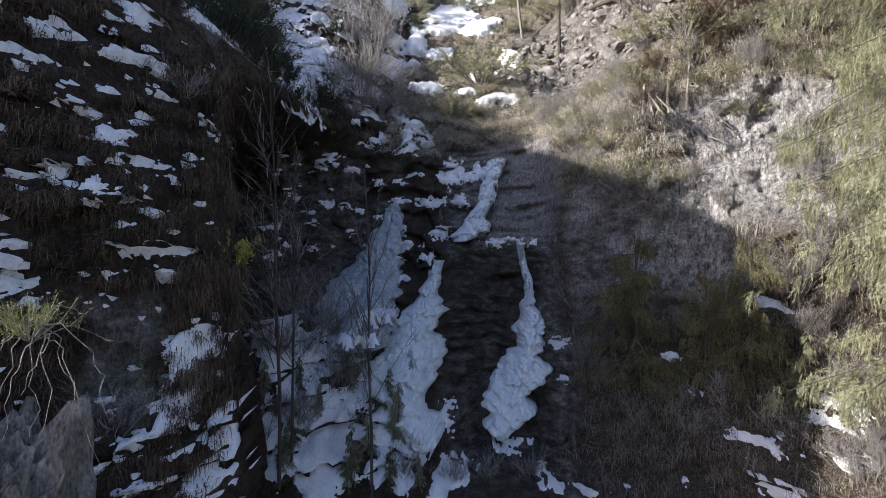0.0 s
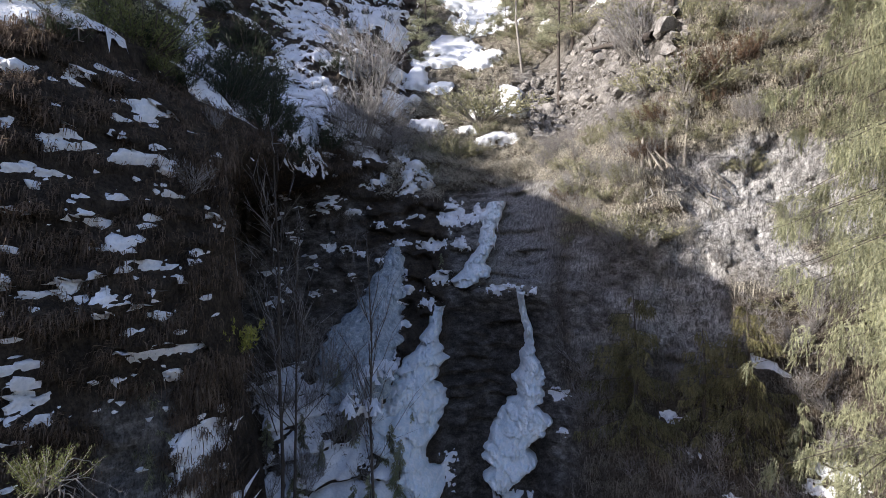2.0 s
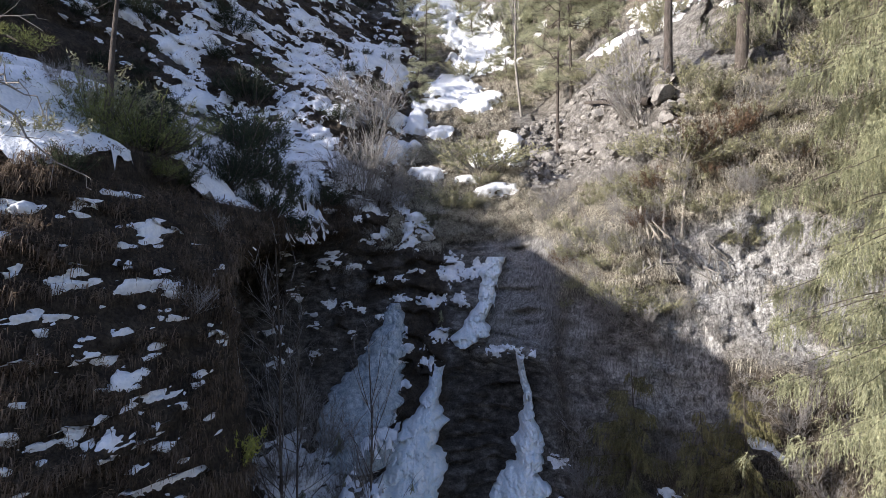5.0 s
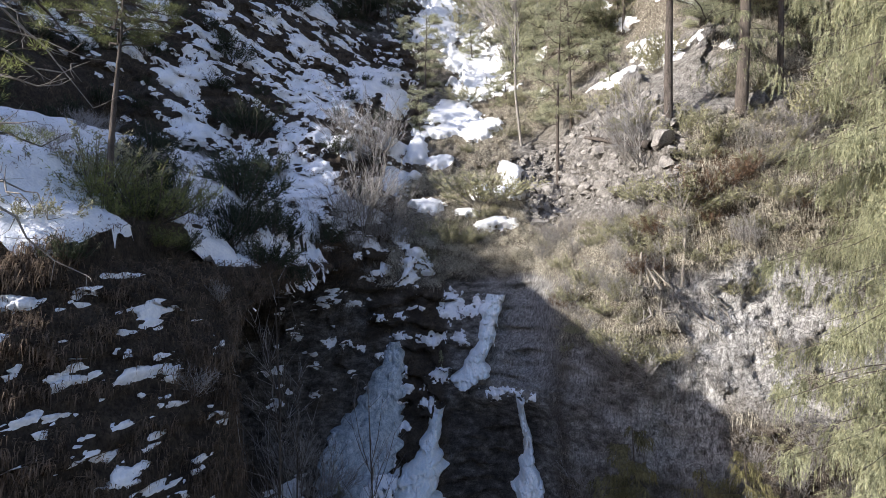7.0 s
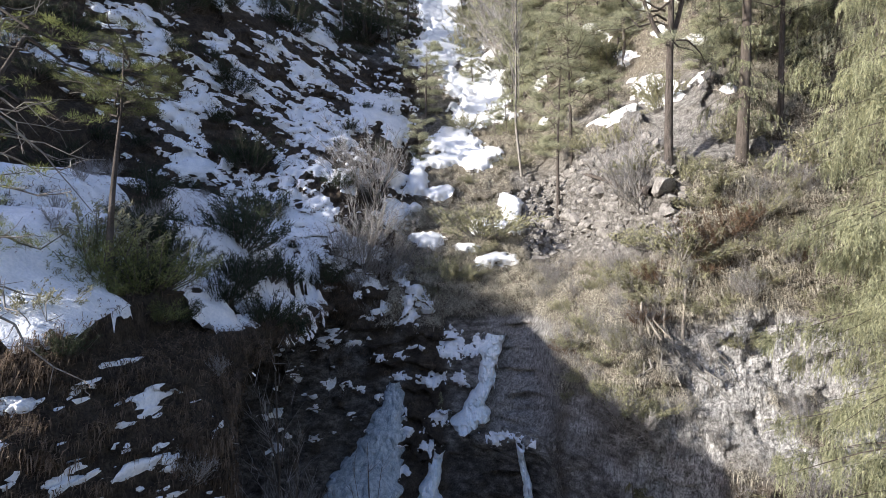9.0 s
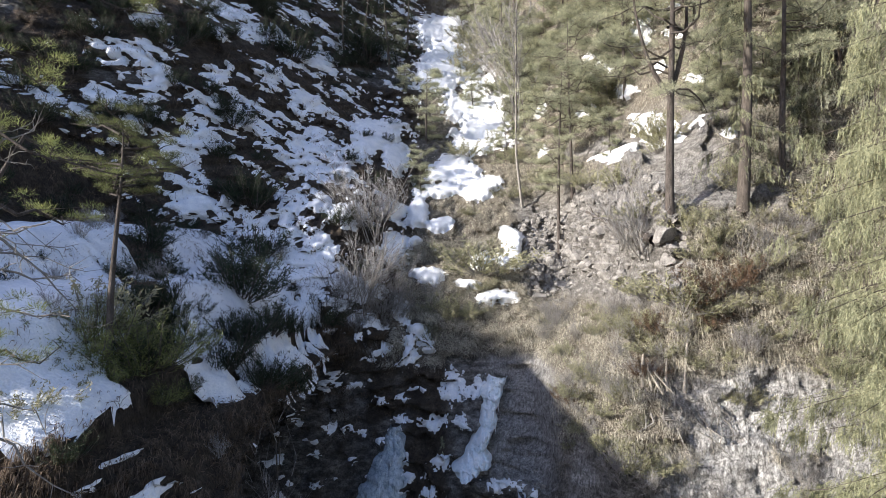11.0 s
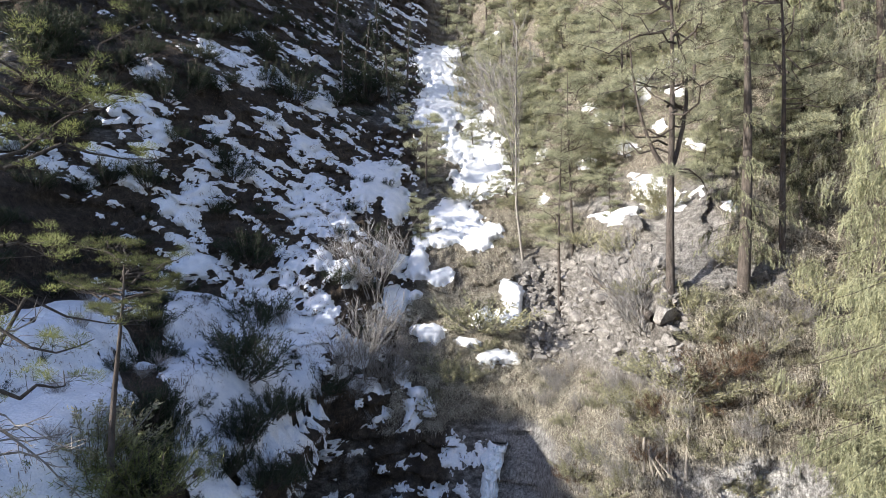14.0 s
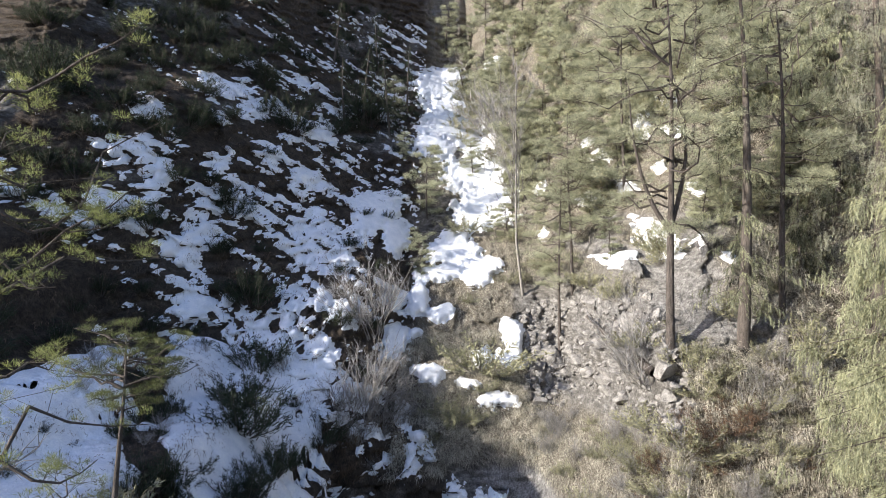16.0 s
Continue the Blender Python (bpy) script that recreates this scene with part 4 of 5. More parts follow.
snow_sheet("sunlit snow in the upper gully", -6.5, 6, 14, 44, 0.1, GULLY_HIGH, 0.8, deep=0.25, fill=0.9)
snow_sheet("sunlit snow patches under the pines", 3.5, 13.5, 23, 44, 0.12, [(x, z, rx * 0.75, rz * 0.7) for x, z, rx, rz in UNDER_PINES], 1.2, deep=0.2, fill=0.8)


# ---- icefalls ----
def icefall(label, path, seed, bulge=0.3, lump=0.46, icicles=9, mat=None, flute=0.0, wild_edge=1.9):
    """A frozen fall: lumpy ice that hugs the rock along a path of (height, middle, half width), with hanging icicles."""
    zk, xk, wk = np.array(path, float).T
    nz, nu = int((zk[-1] - zk[0]) / 0.026), 90
    v, u = np.meshgrid(np.linspace(zk[0], zk[-1], nz), np.linspace(-1, 1, nu), indexing="ij")
    mid, wide = np.interp(v, zk, xk), np.interp(v, zk, wk)
    side = np.sign(u) * 7
    edge = 1.0 + wild_edge * fbm(v * 1.5 + side, v * 0 + seed, seed, 3) + 0.45 * fbm(v * 6 + side, v * 0 + seed, seed + 1, 4)
    ends = np.minimum(step(zk[0] - 0.05, zk[0] + 0.3, v + 0.5 * fbm(u * 4, v * 0, seed + 2)), 1)
    wide = wide * np.maximum(edge, 0.25) * (0.35 + 0.65 * ends) + 0.02
    x = mid + u * wide + 0.16 * fbm(v * 1.7, v * 0, seed + 5)
    wob = fbm(x * 1.6, v * 1.6, seed + 4) * 1.4
    tier = (v * 1.5 + fbm(x * 1.3, v * 0.5, seed + 3) * 3.0) % 1.0
    big_d = np.minimum(cells(x * 2.5 + wob, v * (2.0 - 0.9 * flute) + wob, seed + 9), 1)
    mid_d = np.minimum(cells(x * 6.0 + wob, v * (4.2 - 2.3 * flute) - wob, seed + 12), 1)
    low_d = np.minimum(cells(x * 13.0 + wob, v * (9.0 - 5.0 * flute), seed + 15), 1)
    knobs = 0.62 * np.sqrt(1 - big_d ** 2) + 0.38 * np.sqrt(1 - mid_d ** 2) + 0.26 * np.sqrt(1 - low_d ** 2) - 0.78
    round_ = np.sqrt(np.clip(1 - u ** 2, 0, 1))
    thick = bulge * np.minimum(1, wide * 2) * round_ + lump * (knobs * 1.9 + 0.3 * (1 - tier) * (1 - flute) + 0.15) * round_ ** 0.4
    y = slope(x, v, False) - thick - 0.1 * round_ + 0.3 * (1 - round_)
    pts = np.stack([x - tucked(x, y, v), y, v], -1)
    ob = new("icefall", mesh_from("icefall", pts.reshape(-1, 3), grid_faces(nu, nz), mat or ICE))
    rng = np.random.default_rng(seed)
    for _ in range(icicles):
        i, j = rng.integers(nz // 3, nz - 3), rng.integers(10, nu - 10)
        top, ln = pts[i, j] + [0, -0.02, 0.05], rng.uniform(0.25, 0.7)
        s = np.linspace(0, 1, 6)
        rod = Rods()
        rod.line(top + np.stack([0.02 * np.sin(s * 9), 0 * s, -ln * s], -1), rng.uniform(0.03, 0.07), 0.006)
        part("icicle", rod.data(6), mat or ICE, ob, smooth=True)
    return tagged(ob, label, "icefall", "frozen waterfalls")


icefall("upper frozen fall of white and blue ice", ((10.32, 0.7, 0.4), (10.73, 1.15, 0.5), (11.43, 1.45, 0.33), (12.28, 1.75, 0.36), (13.18, 2.0, 0.36), (13.85, 2.3, 0.26)), 201)
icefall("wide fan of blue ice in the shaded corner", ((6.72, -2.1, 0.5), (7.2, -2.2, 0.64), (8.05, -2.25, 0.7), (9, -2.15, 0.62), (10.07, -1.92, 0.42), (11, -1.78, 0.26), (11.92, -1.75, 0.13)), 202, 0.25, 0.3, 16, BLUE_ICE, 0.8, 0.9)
icefall("frozen fall with hanging ice curtains", ((4.17, -0.47, 0.48), (4.71, -0.82, 0.73), (5.43, -1.15, 0.61), (6.01, -1.15, 0.75), (6.64, -1.01, 0.69), (7.29, -0.85, 0.72), (7.83, -0.7, 0.62), (8.39, -0.43, 0.32), (8.99, -0.4, 0.26), (9.62, -0.23, 0.18)), 203)
icefall("thin column opening into a lumpy ice cone", ((4.03, 1.8, 0.33), (4.38, 1.95, 0.64), (5.11, 2.22, 0.77), (5.98, 2.62, 0.65), (6.72, 2.9, 0.59), (7.49, 3.18, 0.44), (8.03, 2.99, 0.22), (8.82, 3.03, 0.15), (9.43, 2.88, 0.1), (10.26, 2.83, 0.1)), 204)


# ---- placing ----
def put(ob, x, z, size=1.0, turn=0.0, sink=0.1, tip=0.0, squash=1.0):
    x, y, z = (float(c) for c in ground_at(np.array([x]), np.array([z]))[0])
    return Matrix.Translation((x, y + sink, z - sink * 0.5)) @ Euler((tip, 0, turn)).to_matrix().to_4x4() @ Matrix.Diagonal((size, size, size * squash, 1))


def open_spots(rng, n, x0, x1, z0, z1, small, large):
    """Spots of (x, height, size) strewn over a stretch of the slope, off the bare rock."""
    x, z, size = rng.uniform(x0, x1, n), rng.uniform(z0, z1, n), rng.uniform(small, large, n)
    return [(float(a), float(b), float(c)) for a, b, c in zip(x, z, size) if bare_rock(np.array(a), np.array(b)) < 0.4]


def scatter(kinds, spots, rng, spread=0.0, squash=(0.8, 1.1)):
    """Copies of the kinds at spots of (x, height, size); the patterns themselves take the first spots."""
    for i, (x, z, size) in enumerate(spots):
        m = put(None, x, z, size * rng.uniform(0.9, 1.1), rng.uniform(0, 6.28), 0.12, rng.uniform(-0.05, 0.2), rng.uniform(*squash))
        if i < len(kinds):
            kinds[i].matrix_basis = m
        else:
            copy_thing(kinds[i % len(kinds)], m @ Matrix.Diagonal([1 / s for s in kinds[i % len(kinds)].scale] + [1]))


R = np.random.default_rng(7)
# ---- trees ----
big = make_spruce(np.random.default_rng(1), 26, 4, "tall green spruce with drooping sprays on the slope edge", gap=0.052, leaf=0.085, per=30, droop=0.5, full=0.76, hang=0.4, slim=0.17,
    shape=((0, 0.8), (0.1, 1.5), (0.2, 3.2), (0.3, 3.6), (0.42, 3.4), (0.55, 3.2), (0.7, 2.9), (0.85, 2.0), (1, 0.1)))
big.matrix_basis = Matrix.Translation((10.3, 12.3, 2.6))
second = make_spruce(np.random.default_rng(12), 22, 3.6, "green spruce with hanging sprays behind a taller one", gap=0.12, leaf=0.1, per=18, hang=0.5)
second.matrix_basis = put(None, 13.6, 12.5)
dead = make_spruce(np.random.default_rng(2), 18, 3.4, "greying spruce with thin drooping sprays", gap=0.12, leaf=0.11, per=12, needle_mat=GREY_NEEDLES, hang=0.7)
dead.matrix_basis = put(None, 15.6, 20.8)
tall = make_spruce(np.random.default_rng(3), 16, 2.3, "slender spruce with sparse lower branches on a ledge", gap=0.13, leaf=0.12, per=16, bare=0.12, full=0.6)
tall.matrix_basis = put(None, 10.7, 20.3)
forked = make_pine(np.random.default_rng(4), 14.5, 3.6, "tall forked pine with reddish bark on the ledge", 0.34, 0.0125, 0.012, 13, 0.105, True, dens=1.5, tuft=90, crook=0.1, puff=0.8, apart=True)
forked.matrix_basis = put(None, 8.2, 20.0)
small_pine = make_pine(np.random.default_rng(5), 5.4, 1.9, "small crooked pine rooted in the snowy spur", 0.7, 0.017, 0.02, 9, 0.075, dens=0.7, tuft=80, slim=0.12, mat=SHADED_PINE, puff=0.62, apart=True)
small_pine.matrix_basis = Matrix.Translation((-7.55, 13.3, 16.5))
near_pine = make_pine(np.random.default_rng(6), 14, 3.3, "leaning pine with long bare limbs beside the spur", 0.3, 0.014, 0.02, 10, 0.08, dens=1.35, tuft=90, slim=0.12, mat=FRESH_PINE, crook=0.12, puff=0.55, apart=True)
near_pine.matrix_basis = Matrix.Translation((-7.5, 8.5, 12.7)) @ Euler((0, 0.02, 0.4)).to_matrix().to_4x4()
twist = np.array([[math.cos(0.4), math.sin(0.4), 0], [-math.sin(0.4), math.cos(0.4), 0], [0, 0, 1]])
dry = np.random.default_rng(61)
for k in range(18):
    org = np.array([0.05, 0, 3.6 + 4.2 * (k + dry.random()) / 18])
    way = unit(np.array([1, dry.uniform(-0.7, 0.7), dry.uniform(-0.35, 0.3)]))
    bend = np.cumsum(dry.normal(0, 0.1, (9, 3)), 0)
    s = np.linspace(0, 1, 9)[:, None]
    ln = dry.uniform(1.0, 1.9)
    bough = org + (way * s + bend * s * 0.9 - np.array([0, 0, 0.28]) * s ** 2) * ln
    rod = Rods()
    rod.line(bough @ twist.T, 0.028, 0.006)
    for i in dry.integers(2, 9, 9):
        side = bough[i] + unit(way * 0.6 + dry.normal(0, 0.7, 3)) * dry.uniform(0.15, 0.55)
        rod.line(np.array([bough[i], (bough[i] + side) / 2 + dry.normal(0, 0.03, 3), side]) @ twist.T, 0.008, 0.003)
    part("dead_limb", rod.data(4), GREY_BARK, near_pine, "bare bleached dead limb", smooth=True)
for k, (x, z, h, w, what) in enumerate(((5.9, 19.0, 10, 2.6, "olive pine with a loose wide crown"), (12.6, 21.5, 13, 3.2, "tall pine with a dense dull green crown"), (6.6, 22.0, 9.5, 2.4, "pine with a ragged crown above the scree"), (4.6, 27.0, 8, 2.2, "pine with a ragged crown above the gully"), (9.4, 27.0, 10, 2.6, "olive pine with a dense crown"), (11.8, 28.5, 10, 2.8, "tall pine with a dense dull green crown"))):
    pine = make_pine(np.random.default_rng(200 + k), h, w, what, 0.34, 0.01, 0.015, 11, 0.11, dens=1.1, tuft=76, crook=0.08, puff=0.85)
    pine.matrix_basis = put(None, x, z)
larch = make_bare(np.random.default_rng(8), "slender young tree with sparse yellow-green twigs", 12.5, sides=34, thick=0.007, name="young_tree", category="tree", single=True, leaf_mat=OLIVE)
larch.matrix_basis = put(None, 4.6, 21.9)
for k, (x, z, h) in enumerate(((-3.3, 4.1, 9.5), (-1.75, 3.5, 7.5), (-2.9, 4.3, 7.5))):
    tree = make_bare(np.random.default_rng(20 + k), "thin leafless tree in the snowy gully", h, sides=26, thick=0.006, name="bare_tree", category="tree", mat=BARK, single=True)
    tree.matrix_basis = put(None, x, z)

spruces = [make_spruce(np.random.default_rng(30 + k), 4.0, 1.2, "young spruce with dull green drooping branches", gap=0.065, leaf=0.14, per=15) for k in range(3)]
spots = [
    (-2.24, 5.74, 1.4), (-1.35, 4.19, 1.98), (-1.52, 5.08, 1.39), (-3.12, 3.99, 1.58), (-4.85, 8.07, 1.53),
    (-2.57, 7.08, 1.14), (-4.48, 7.71, 0.85), (-0.14, 11.03, 0.7), (-2.11, 3.79, 1.51), (8.6, 6.23, 2.07),
    (-2.88, 5.8, 1.17), (-2.93, 4.63, 1.23), (-1.79, 4.3, 1.14), (-0.75, 3.49, 1.11), (-2.63, 5.22, 0.98),
    (-1.98, 4.02, 1.41), (-3.41, 5.97, 1.12), (-1.17, 5.44, 1.08), (-1.4, 3.54, 1.08), (15.4, 26.84, 6.22),
    (16.07, 25.51, 6.85), (17.85, 30.06, 6.04), (15.64, 31.19, 4.2), (17.39, 32.04, 5.12), (13.77, 23.03, 4.3),
]
for t in spruces:
    t.scale = (1, 1, 1)
scatter(spruces, [(x, z, h / 4.0) for x, z, h in spots], R, squash=(0.95, 1.1))
for k, (x, z, h, w) in enumerate(((5.56, 6.1, 4.4, 1.9), (7.9, 6.4, 4.0, 1.6), (7.2, 6.8, 2.8, 1.1))):
    tree = make_spruce(np.random.default_rng(35 + k), h, w, "young yellowish spruce with spreading boughs in the shade", gap=0.05, leaf=0.085, per=22, needle_mat=MOSSY, taper=0.6, droop=0.3)
    tree.matrix_basis = put(None, x, z)
young = [make_pine(np.random.default_rng(40 + k), 4.0, 1.25, "bushy young pine in the sunny gully", 0.06, 0.014, 0.02, 8, 0.13, dens=0.95, tuft=52, name="young_pine") for k in range(3)]
spots = [
    (7, 42.71, 5.18), (5.63, 45.29, 4.69), (3.95, 49.74, 3.51), (8.08, 43.23, 5.4), (6.53, 30.07, 4.46),
    (8.2, 28.03, 4.79), (9.24, 27.03, 4.08), (5.13, 28, 4.18), (10.68, 24.93, 3.02), (8.06, 32.51, 4.61),
    (7.9, 23.76, 2.13), (6.53, 23.83, 2.23), (9.08, 31.11, 4.88), (8.22, 34.97, 4.51), (13.32, 25.41, 3.5),
    (14.96, 26.79, 3.61), (4.43, 36.35, 4.18), (-1.21, 26.69, 5.32), (-1.43, 22.9, 3.05), (2.24, 30.31, 3.43),
    (1.97, 40.21, 4.82), (-3.07, 31.63, 2.57), (-4.04, 35.48, 4.19), (3.95, 34.94, 5.58), (6.11, 26.3, 3.14),
    (4.07, 25, 2.85), (0.29, 46.49, 4.78), (6.98, 25.84, 3.88), (3.37, 25.03, 2.15), (4.07, 43.41, 6.33),
    (5.68, 38.66, 5.58), (8.91, 40.01, 5.67), (7.84, 44.26, 5.09), (15.52, 33.39, 4.18), (15.08, 36.16, 3.95),
]
pick = np.random.default_rng(45)
for _ in range(54):
    spots.append((pick.uniform(2.5, 17), pick.uniform(25, 46), pick.uniform(2.4, 5.5)))
scatter(young, [(x, z, h / 4.0) for x, z, h in spots], R)
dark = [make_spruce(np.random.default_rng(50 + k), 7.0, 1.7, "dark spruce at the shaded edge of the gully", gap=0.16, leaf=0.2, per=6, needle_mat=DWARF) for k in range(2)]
spots = [
    (-6.58, 34.53, 8.04), (-4.39, 34.24, 7.27), (-9.66, 41.59, 5.87), (-3.09, 35.98, 7.02), (-5.98, 41.45, 5.66),
    (-7.76, 34.56, 6.55),
]
scatter(dark, [(x, z, h / 7.0) for x, z, h in spots], R)

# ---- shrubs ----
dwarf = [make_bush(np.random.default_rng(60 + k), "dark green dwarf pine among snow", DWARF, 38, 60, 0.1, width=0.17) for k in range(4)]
spots = [
    (-9.93, 21.79, 2.84), (-8.43, 18.82, 3.02), (-7.92, 18.14, 2.38), (-9.71, 21.49, 3.09), (-7.51, 17.38, 3.33),
    (-7.26, 16.46, 1.33), (-6.32, 16.41, 1.51), (-5.89, 16.14, 1.45), (-5.66, 15.89, 1.39), (-5.85, 23.17, 1.24),
    (-5.62, 20.91, 0.73), (-7.91, 17.21, 1.44), (-7.74, 17.15, 1.21), (-6.52, 15.42, 0.99), (-11.58, 18.93, 0.63),
    (-5.12, 15.99, 1.91), (-15.08, 26.01, 1.94), (-12.34, 27.42, 1.74), (-10.87, 34.75, 3.23), (-12.97, 36.89, 2.43),
    (-15.21, 34.4, 2.41), (-5.59, 24.72, 1.33), (-5.17, 15.21, 1.04), (-2.63, 16.57, 1.07), (-17.63, 24.98, 2.04),
    (-17.95, 28.06, 2.16), (-6.26, 35.18, 5.01), (-8.33, 33.61, 2.52), (-12.22, 20.36, 1.06), (-6.85, 16.31, 1.18),
    (-6.33, 15.6, 1.16), (-8.02, 16.77, 0.89), (-7.87, 16.91, 1.12), (-6.19, 15.74, 1.73), (-5.24, 15.22, 1.79),
    (-4.6, 14.6, 1.83), (-4.08, 13.42, 2.03), (-6.2, 16.26, 1.88), (-7.29, 16.37, 1.74), (-7.26, 16.41, 1.72),
    (-6.05, 16.32, 2.14), (-14.8, 25.57, 2.22), (-14.4, 28.28, 2.09), (-14.87, 31.73, 2.57), (-18.44, 36.61, 2.51),
    (-12.26, 26.99, 1.88), (-10.48, 33, 2.73), (-10.93, 19.28, 2.28), (-10.19, 18.19, 2.11), (-8.08, 17.48, 1.85),
    (-8.22, 17.66, 1.44), (-7.95, 16.44, 1.76),
]
wild = np.random.default_rng(66)
for _ in range(190):
    x, z = wild.uniform(-22, -3.5), wild.uniform(17, 50)
    if float(wall_snow(np.array(x), np.array(z))) < 0.02:
        spots.append((x, z, wild.uniform(0.7, 2.0)))
for _ in range(40):
    spots.append((wild.uniform(-21, -11), wild.uniform(20, 40), wild.uniform(1.0, 2.4)))
for _ in range(36):
    spots.append((wild.uniform(-27, -17), wild.uniform(32, 45), wild.uniform(1.6, 3.0)))
scatter(dwarf, [(x, z, h * 0.82) for x, z, h in spots], R, squash=(0.7, 0.95))
bare = [make_bare(np.random.default_rng(70 + k), "grey leafless shrub with fine twigs", 1.0, 16, 0.6, 10, 0.006) for k in range(4)]
spots = [
    (-3.8, 16.72, 3.84), (-3.73, 20.04, 4.37), (-3.3, 18.0, 2.4), (-3.4, 21.4, 2.4), (-3.0, 16.1, 1.9), (-4.9, 16.2, 1.8), (-2.2, 16.2, 1.5), (-4.0, 15.7, 1.6), (-4.45, 17.06, 2.24), (-4.51, 20.33, 1.71), (-0.69, 17.03, 1.1),
    (7.65, 19.18, 3.35), (7.41, 19.35, 1.99), (5.71, 11.67, 1.65), (6.48, 11.46, 1.8), (5.29, 12.73, 1.17),
    (-2.39, 16.78, 1.89), (5.18, 31.62, 7.03), (7.8, 11.96, 1.42), (8.44, 11.39, 1.04), (7.21, 10.73, 1.23),
    (10.44, 18.13, 2.25), (11.73, 19.81, 1.77), (-2.83, 7.15, 2.23), (-3.38, 6.73, 2.38), (-2.26, 5.88, 1.95),
    (-3.44, 4.79, 1.64), (7.29, 5.99, 1.32), (8.32, 5.45, 1.42), (8.71, 5.27, 1.12), (-2.98, 6.62, 1.4),
    (-2.76, 5.02, 1.44), (-1.98, 4.79, 1.34), (-3.34, 7.87, 1.87), (-1.31, 3.68, 1.26), (0.2, 3.34, 1.13),
    (-3.1, 5.36, 1.28), (-2.49, 5.67, 1.54), (2.52, 3.28, 1), (1.19, 3.32, 1), (-5.01, 7.25, 1.44),
]
spots += open_spots(wild, 180, 4.2, 12.5, 5, 20, 0.6, 1.4)
for _ in range(26):
    spots.append((wild.uniform(-3.7, -2.0), wild.uniform(10.5, 16.5), wild.uniform(0.3, 0.7)))
scatter(bare, spots, R)
olive = [make_bush(np.random.default_rng(80 + k), "olive green shrub on the sunny slope", OLIVE, 38, 54, 0.085, 1.1, "olive_shrub", wood=GREY_BARK, width=0.3) for k in range(4)]
spots = [
    (1.83, 18.22, 3.41), (0.39, 16.12, 1.59), (2.04, 17.4, 1.37), (-0.65, 15.19, 1.03), (7.07, 15.96, 1.65),
    (7.57, 16.59, 1.21), (4.82, 13.73, 1.24), (6.03, 12.02, 1.64), (7.02, 12.17, 1.44), (5.53, 12.48, 1.14),
    (8.69, 15.32, 1.11), (8.38, 16.41, 1.33), (7.55, 17.53, 1.86), (8.15, 17.13, 2.11), (9.53, 19.43, 1.57),
    (6.96, 16.35, 1.51), (7.49, 15.52, 1.37), (8.63, 19.82, 1.38), (9.73, 10.02, 0.96), (9.61, 14.25, 1.07),
    (1.12, 16.28, 1.6), (-0.76, 16.52, 0.97), (4.51, 12.05, 0.49), (11.1, 21.46, 1.86), (7.1, 22.51, 1.95),
    (7.62, 22.01, 1.5), (6.23, 23.2, 1.92), (-8.21, 17.22, 1.57), (-8.05, 16.79, 1.44), (-7.93, 16.35, 1.02),
    (-7.7, 16.05, 1.12), (-8.27, 16.76, 1.12),
]
spots += open_spots(wild, 120, 4.6, 13, 12, 22, 0.4, 1.3)
for _ in range(60):
    spots.append((wild.uniform(1, 14), wild.uniform(20, 42), wild.uniform(0.9, 2.4)))
scatter(olive, spots, R, squash=(0.6, 0.9))
rust = [make_bush(np.random.default_rng(85 + k), "rust-brown dying juniper on the sunny slope", RUST, 40, 60, 0.08, 1.2, "juniper_shrub", wood=BARK, width=0.2) for k in range(2)]
scatter(rust, [(8.7, 17.5, 1.5), (9.4, 17.8, 1.7), (10.2, 18.2, 1.4), (9.0, 16.6, 0.9), (6.9, 14.9, 0.9), (4.6, 13.6, 1.0), (11.5, 17.0, 1.2), (7.7, 16.3, 1.2)], R)
yellow = make_bush(np.random.default_rng(90), "yellow-green shrub at the edge of the spur", YELLOW, 26, 60, 0.1, 0.7, "yellow_shrub", wood=GREY_BARK, width=0.4)
yellow.matrix_basis = Matrix.Translation((-4.3, 11.9, 9.55)) @ Matrix.Scale(1.0, 4)

# ---- grass ----
G = np.random.default_rng(100)


def sown(n, x0, x1, z0, z1, keep=None):
    """Places for tufts: on the humps, off bare rock and snow."""
    x, z = G.uniform(x0, x1, n), G.uniform(z0, z1, n)
    wave = fbm(x * 1.1, z * 1.1, 35) * 1.4
    ok = (bare_rock(x, z) < 0.45) & (cells(x * 1.9 + wave, z * 2.3 + wave, 36) < G.uniform(0.25, 0.75, n))
    for cx, cz, rx, rz in ON_SPUR + SLOPE_FOOT + FALL_SIDE + GULLY_HIGH:
        ok &= np.hypot((x - cx) / (rx * 1.05), (z - cz - 0.1) / (rz * 1.05 + 0.1)) > 1
    if keep is not None:
        ok &= keep(x, z)
    return ground_at(x[ok], z[ok])


tufts("grass_tufts", "brown dry grass hanging from ledges of the spur", sown(10500, -8.5, -4.0, 3, 16.2), G, 0.26, SHADED_HAY, 22, 0.07, 0.8, wide=0.016)
tufts("grass_tufts", "brown grass on the flank of the spur", sown(3600, -4.6, -3.9, 3, 14.5), G, 0.28, SHADED_HAY, 15, 0.1, 0.9, wide=0.016)
fx, fy = np.arange(-13, -4.6, 0.1), np.arange(10.5, 27, 0.1)
fz = height_over(fx, fy)
pick = (G.integers(0, len(fy), 2600), G.integers(0, len(fx), 2600))
tufts("grass_tufts", "dead grass on the flat top of the spur", np.stack([fx[pick[1]], fy[pick[0]], fz[pick]], -1), G, 0.4, SHADED_HAY, 14, 0.12, 0.6, wide=0.016)
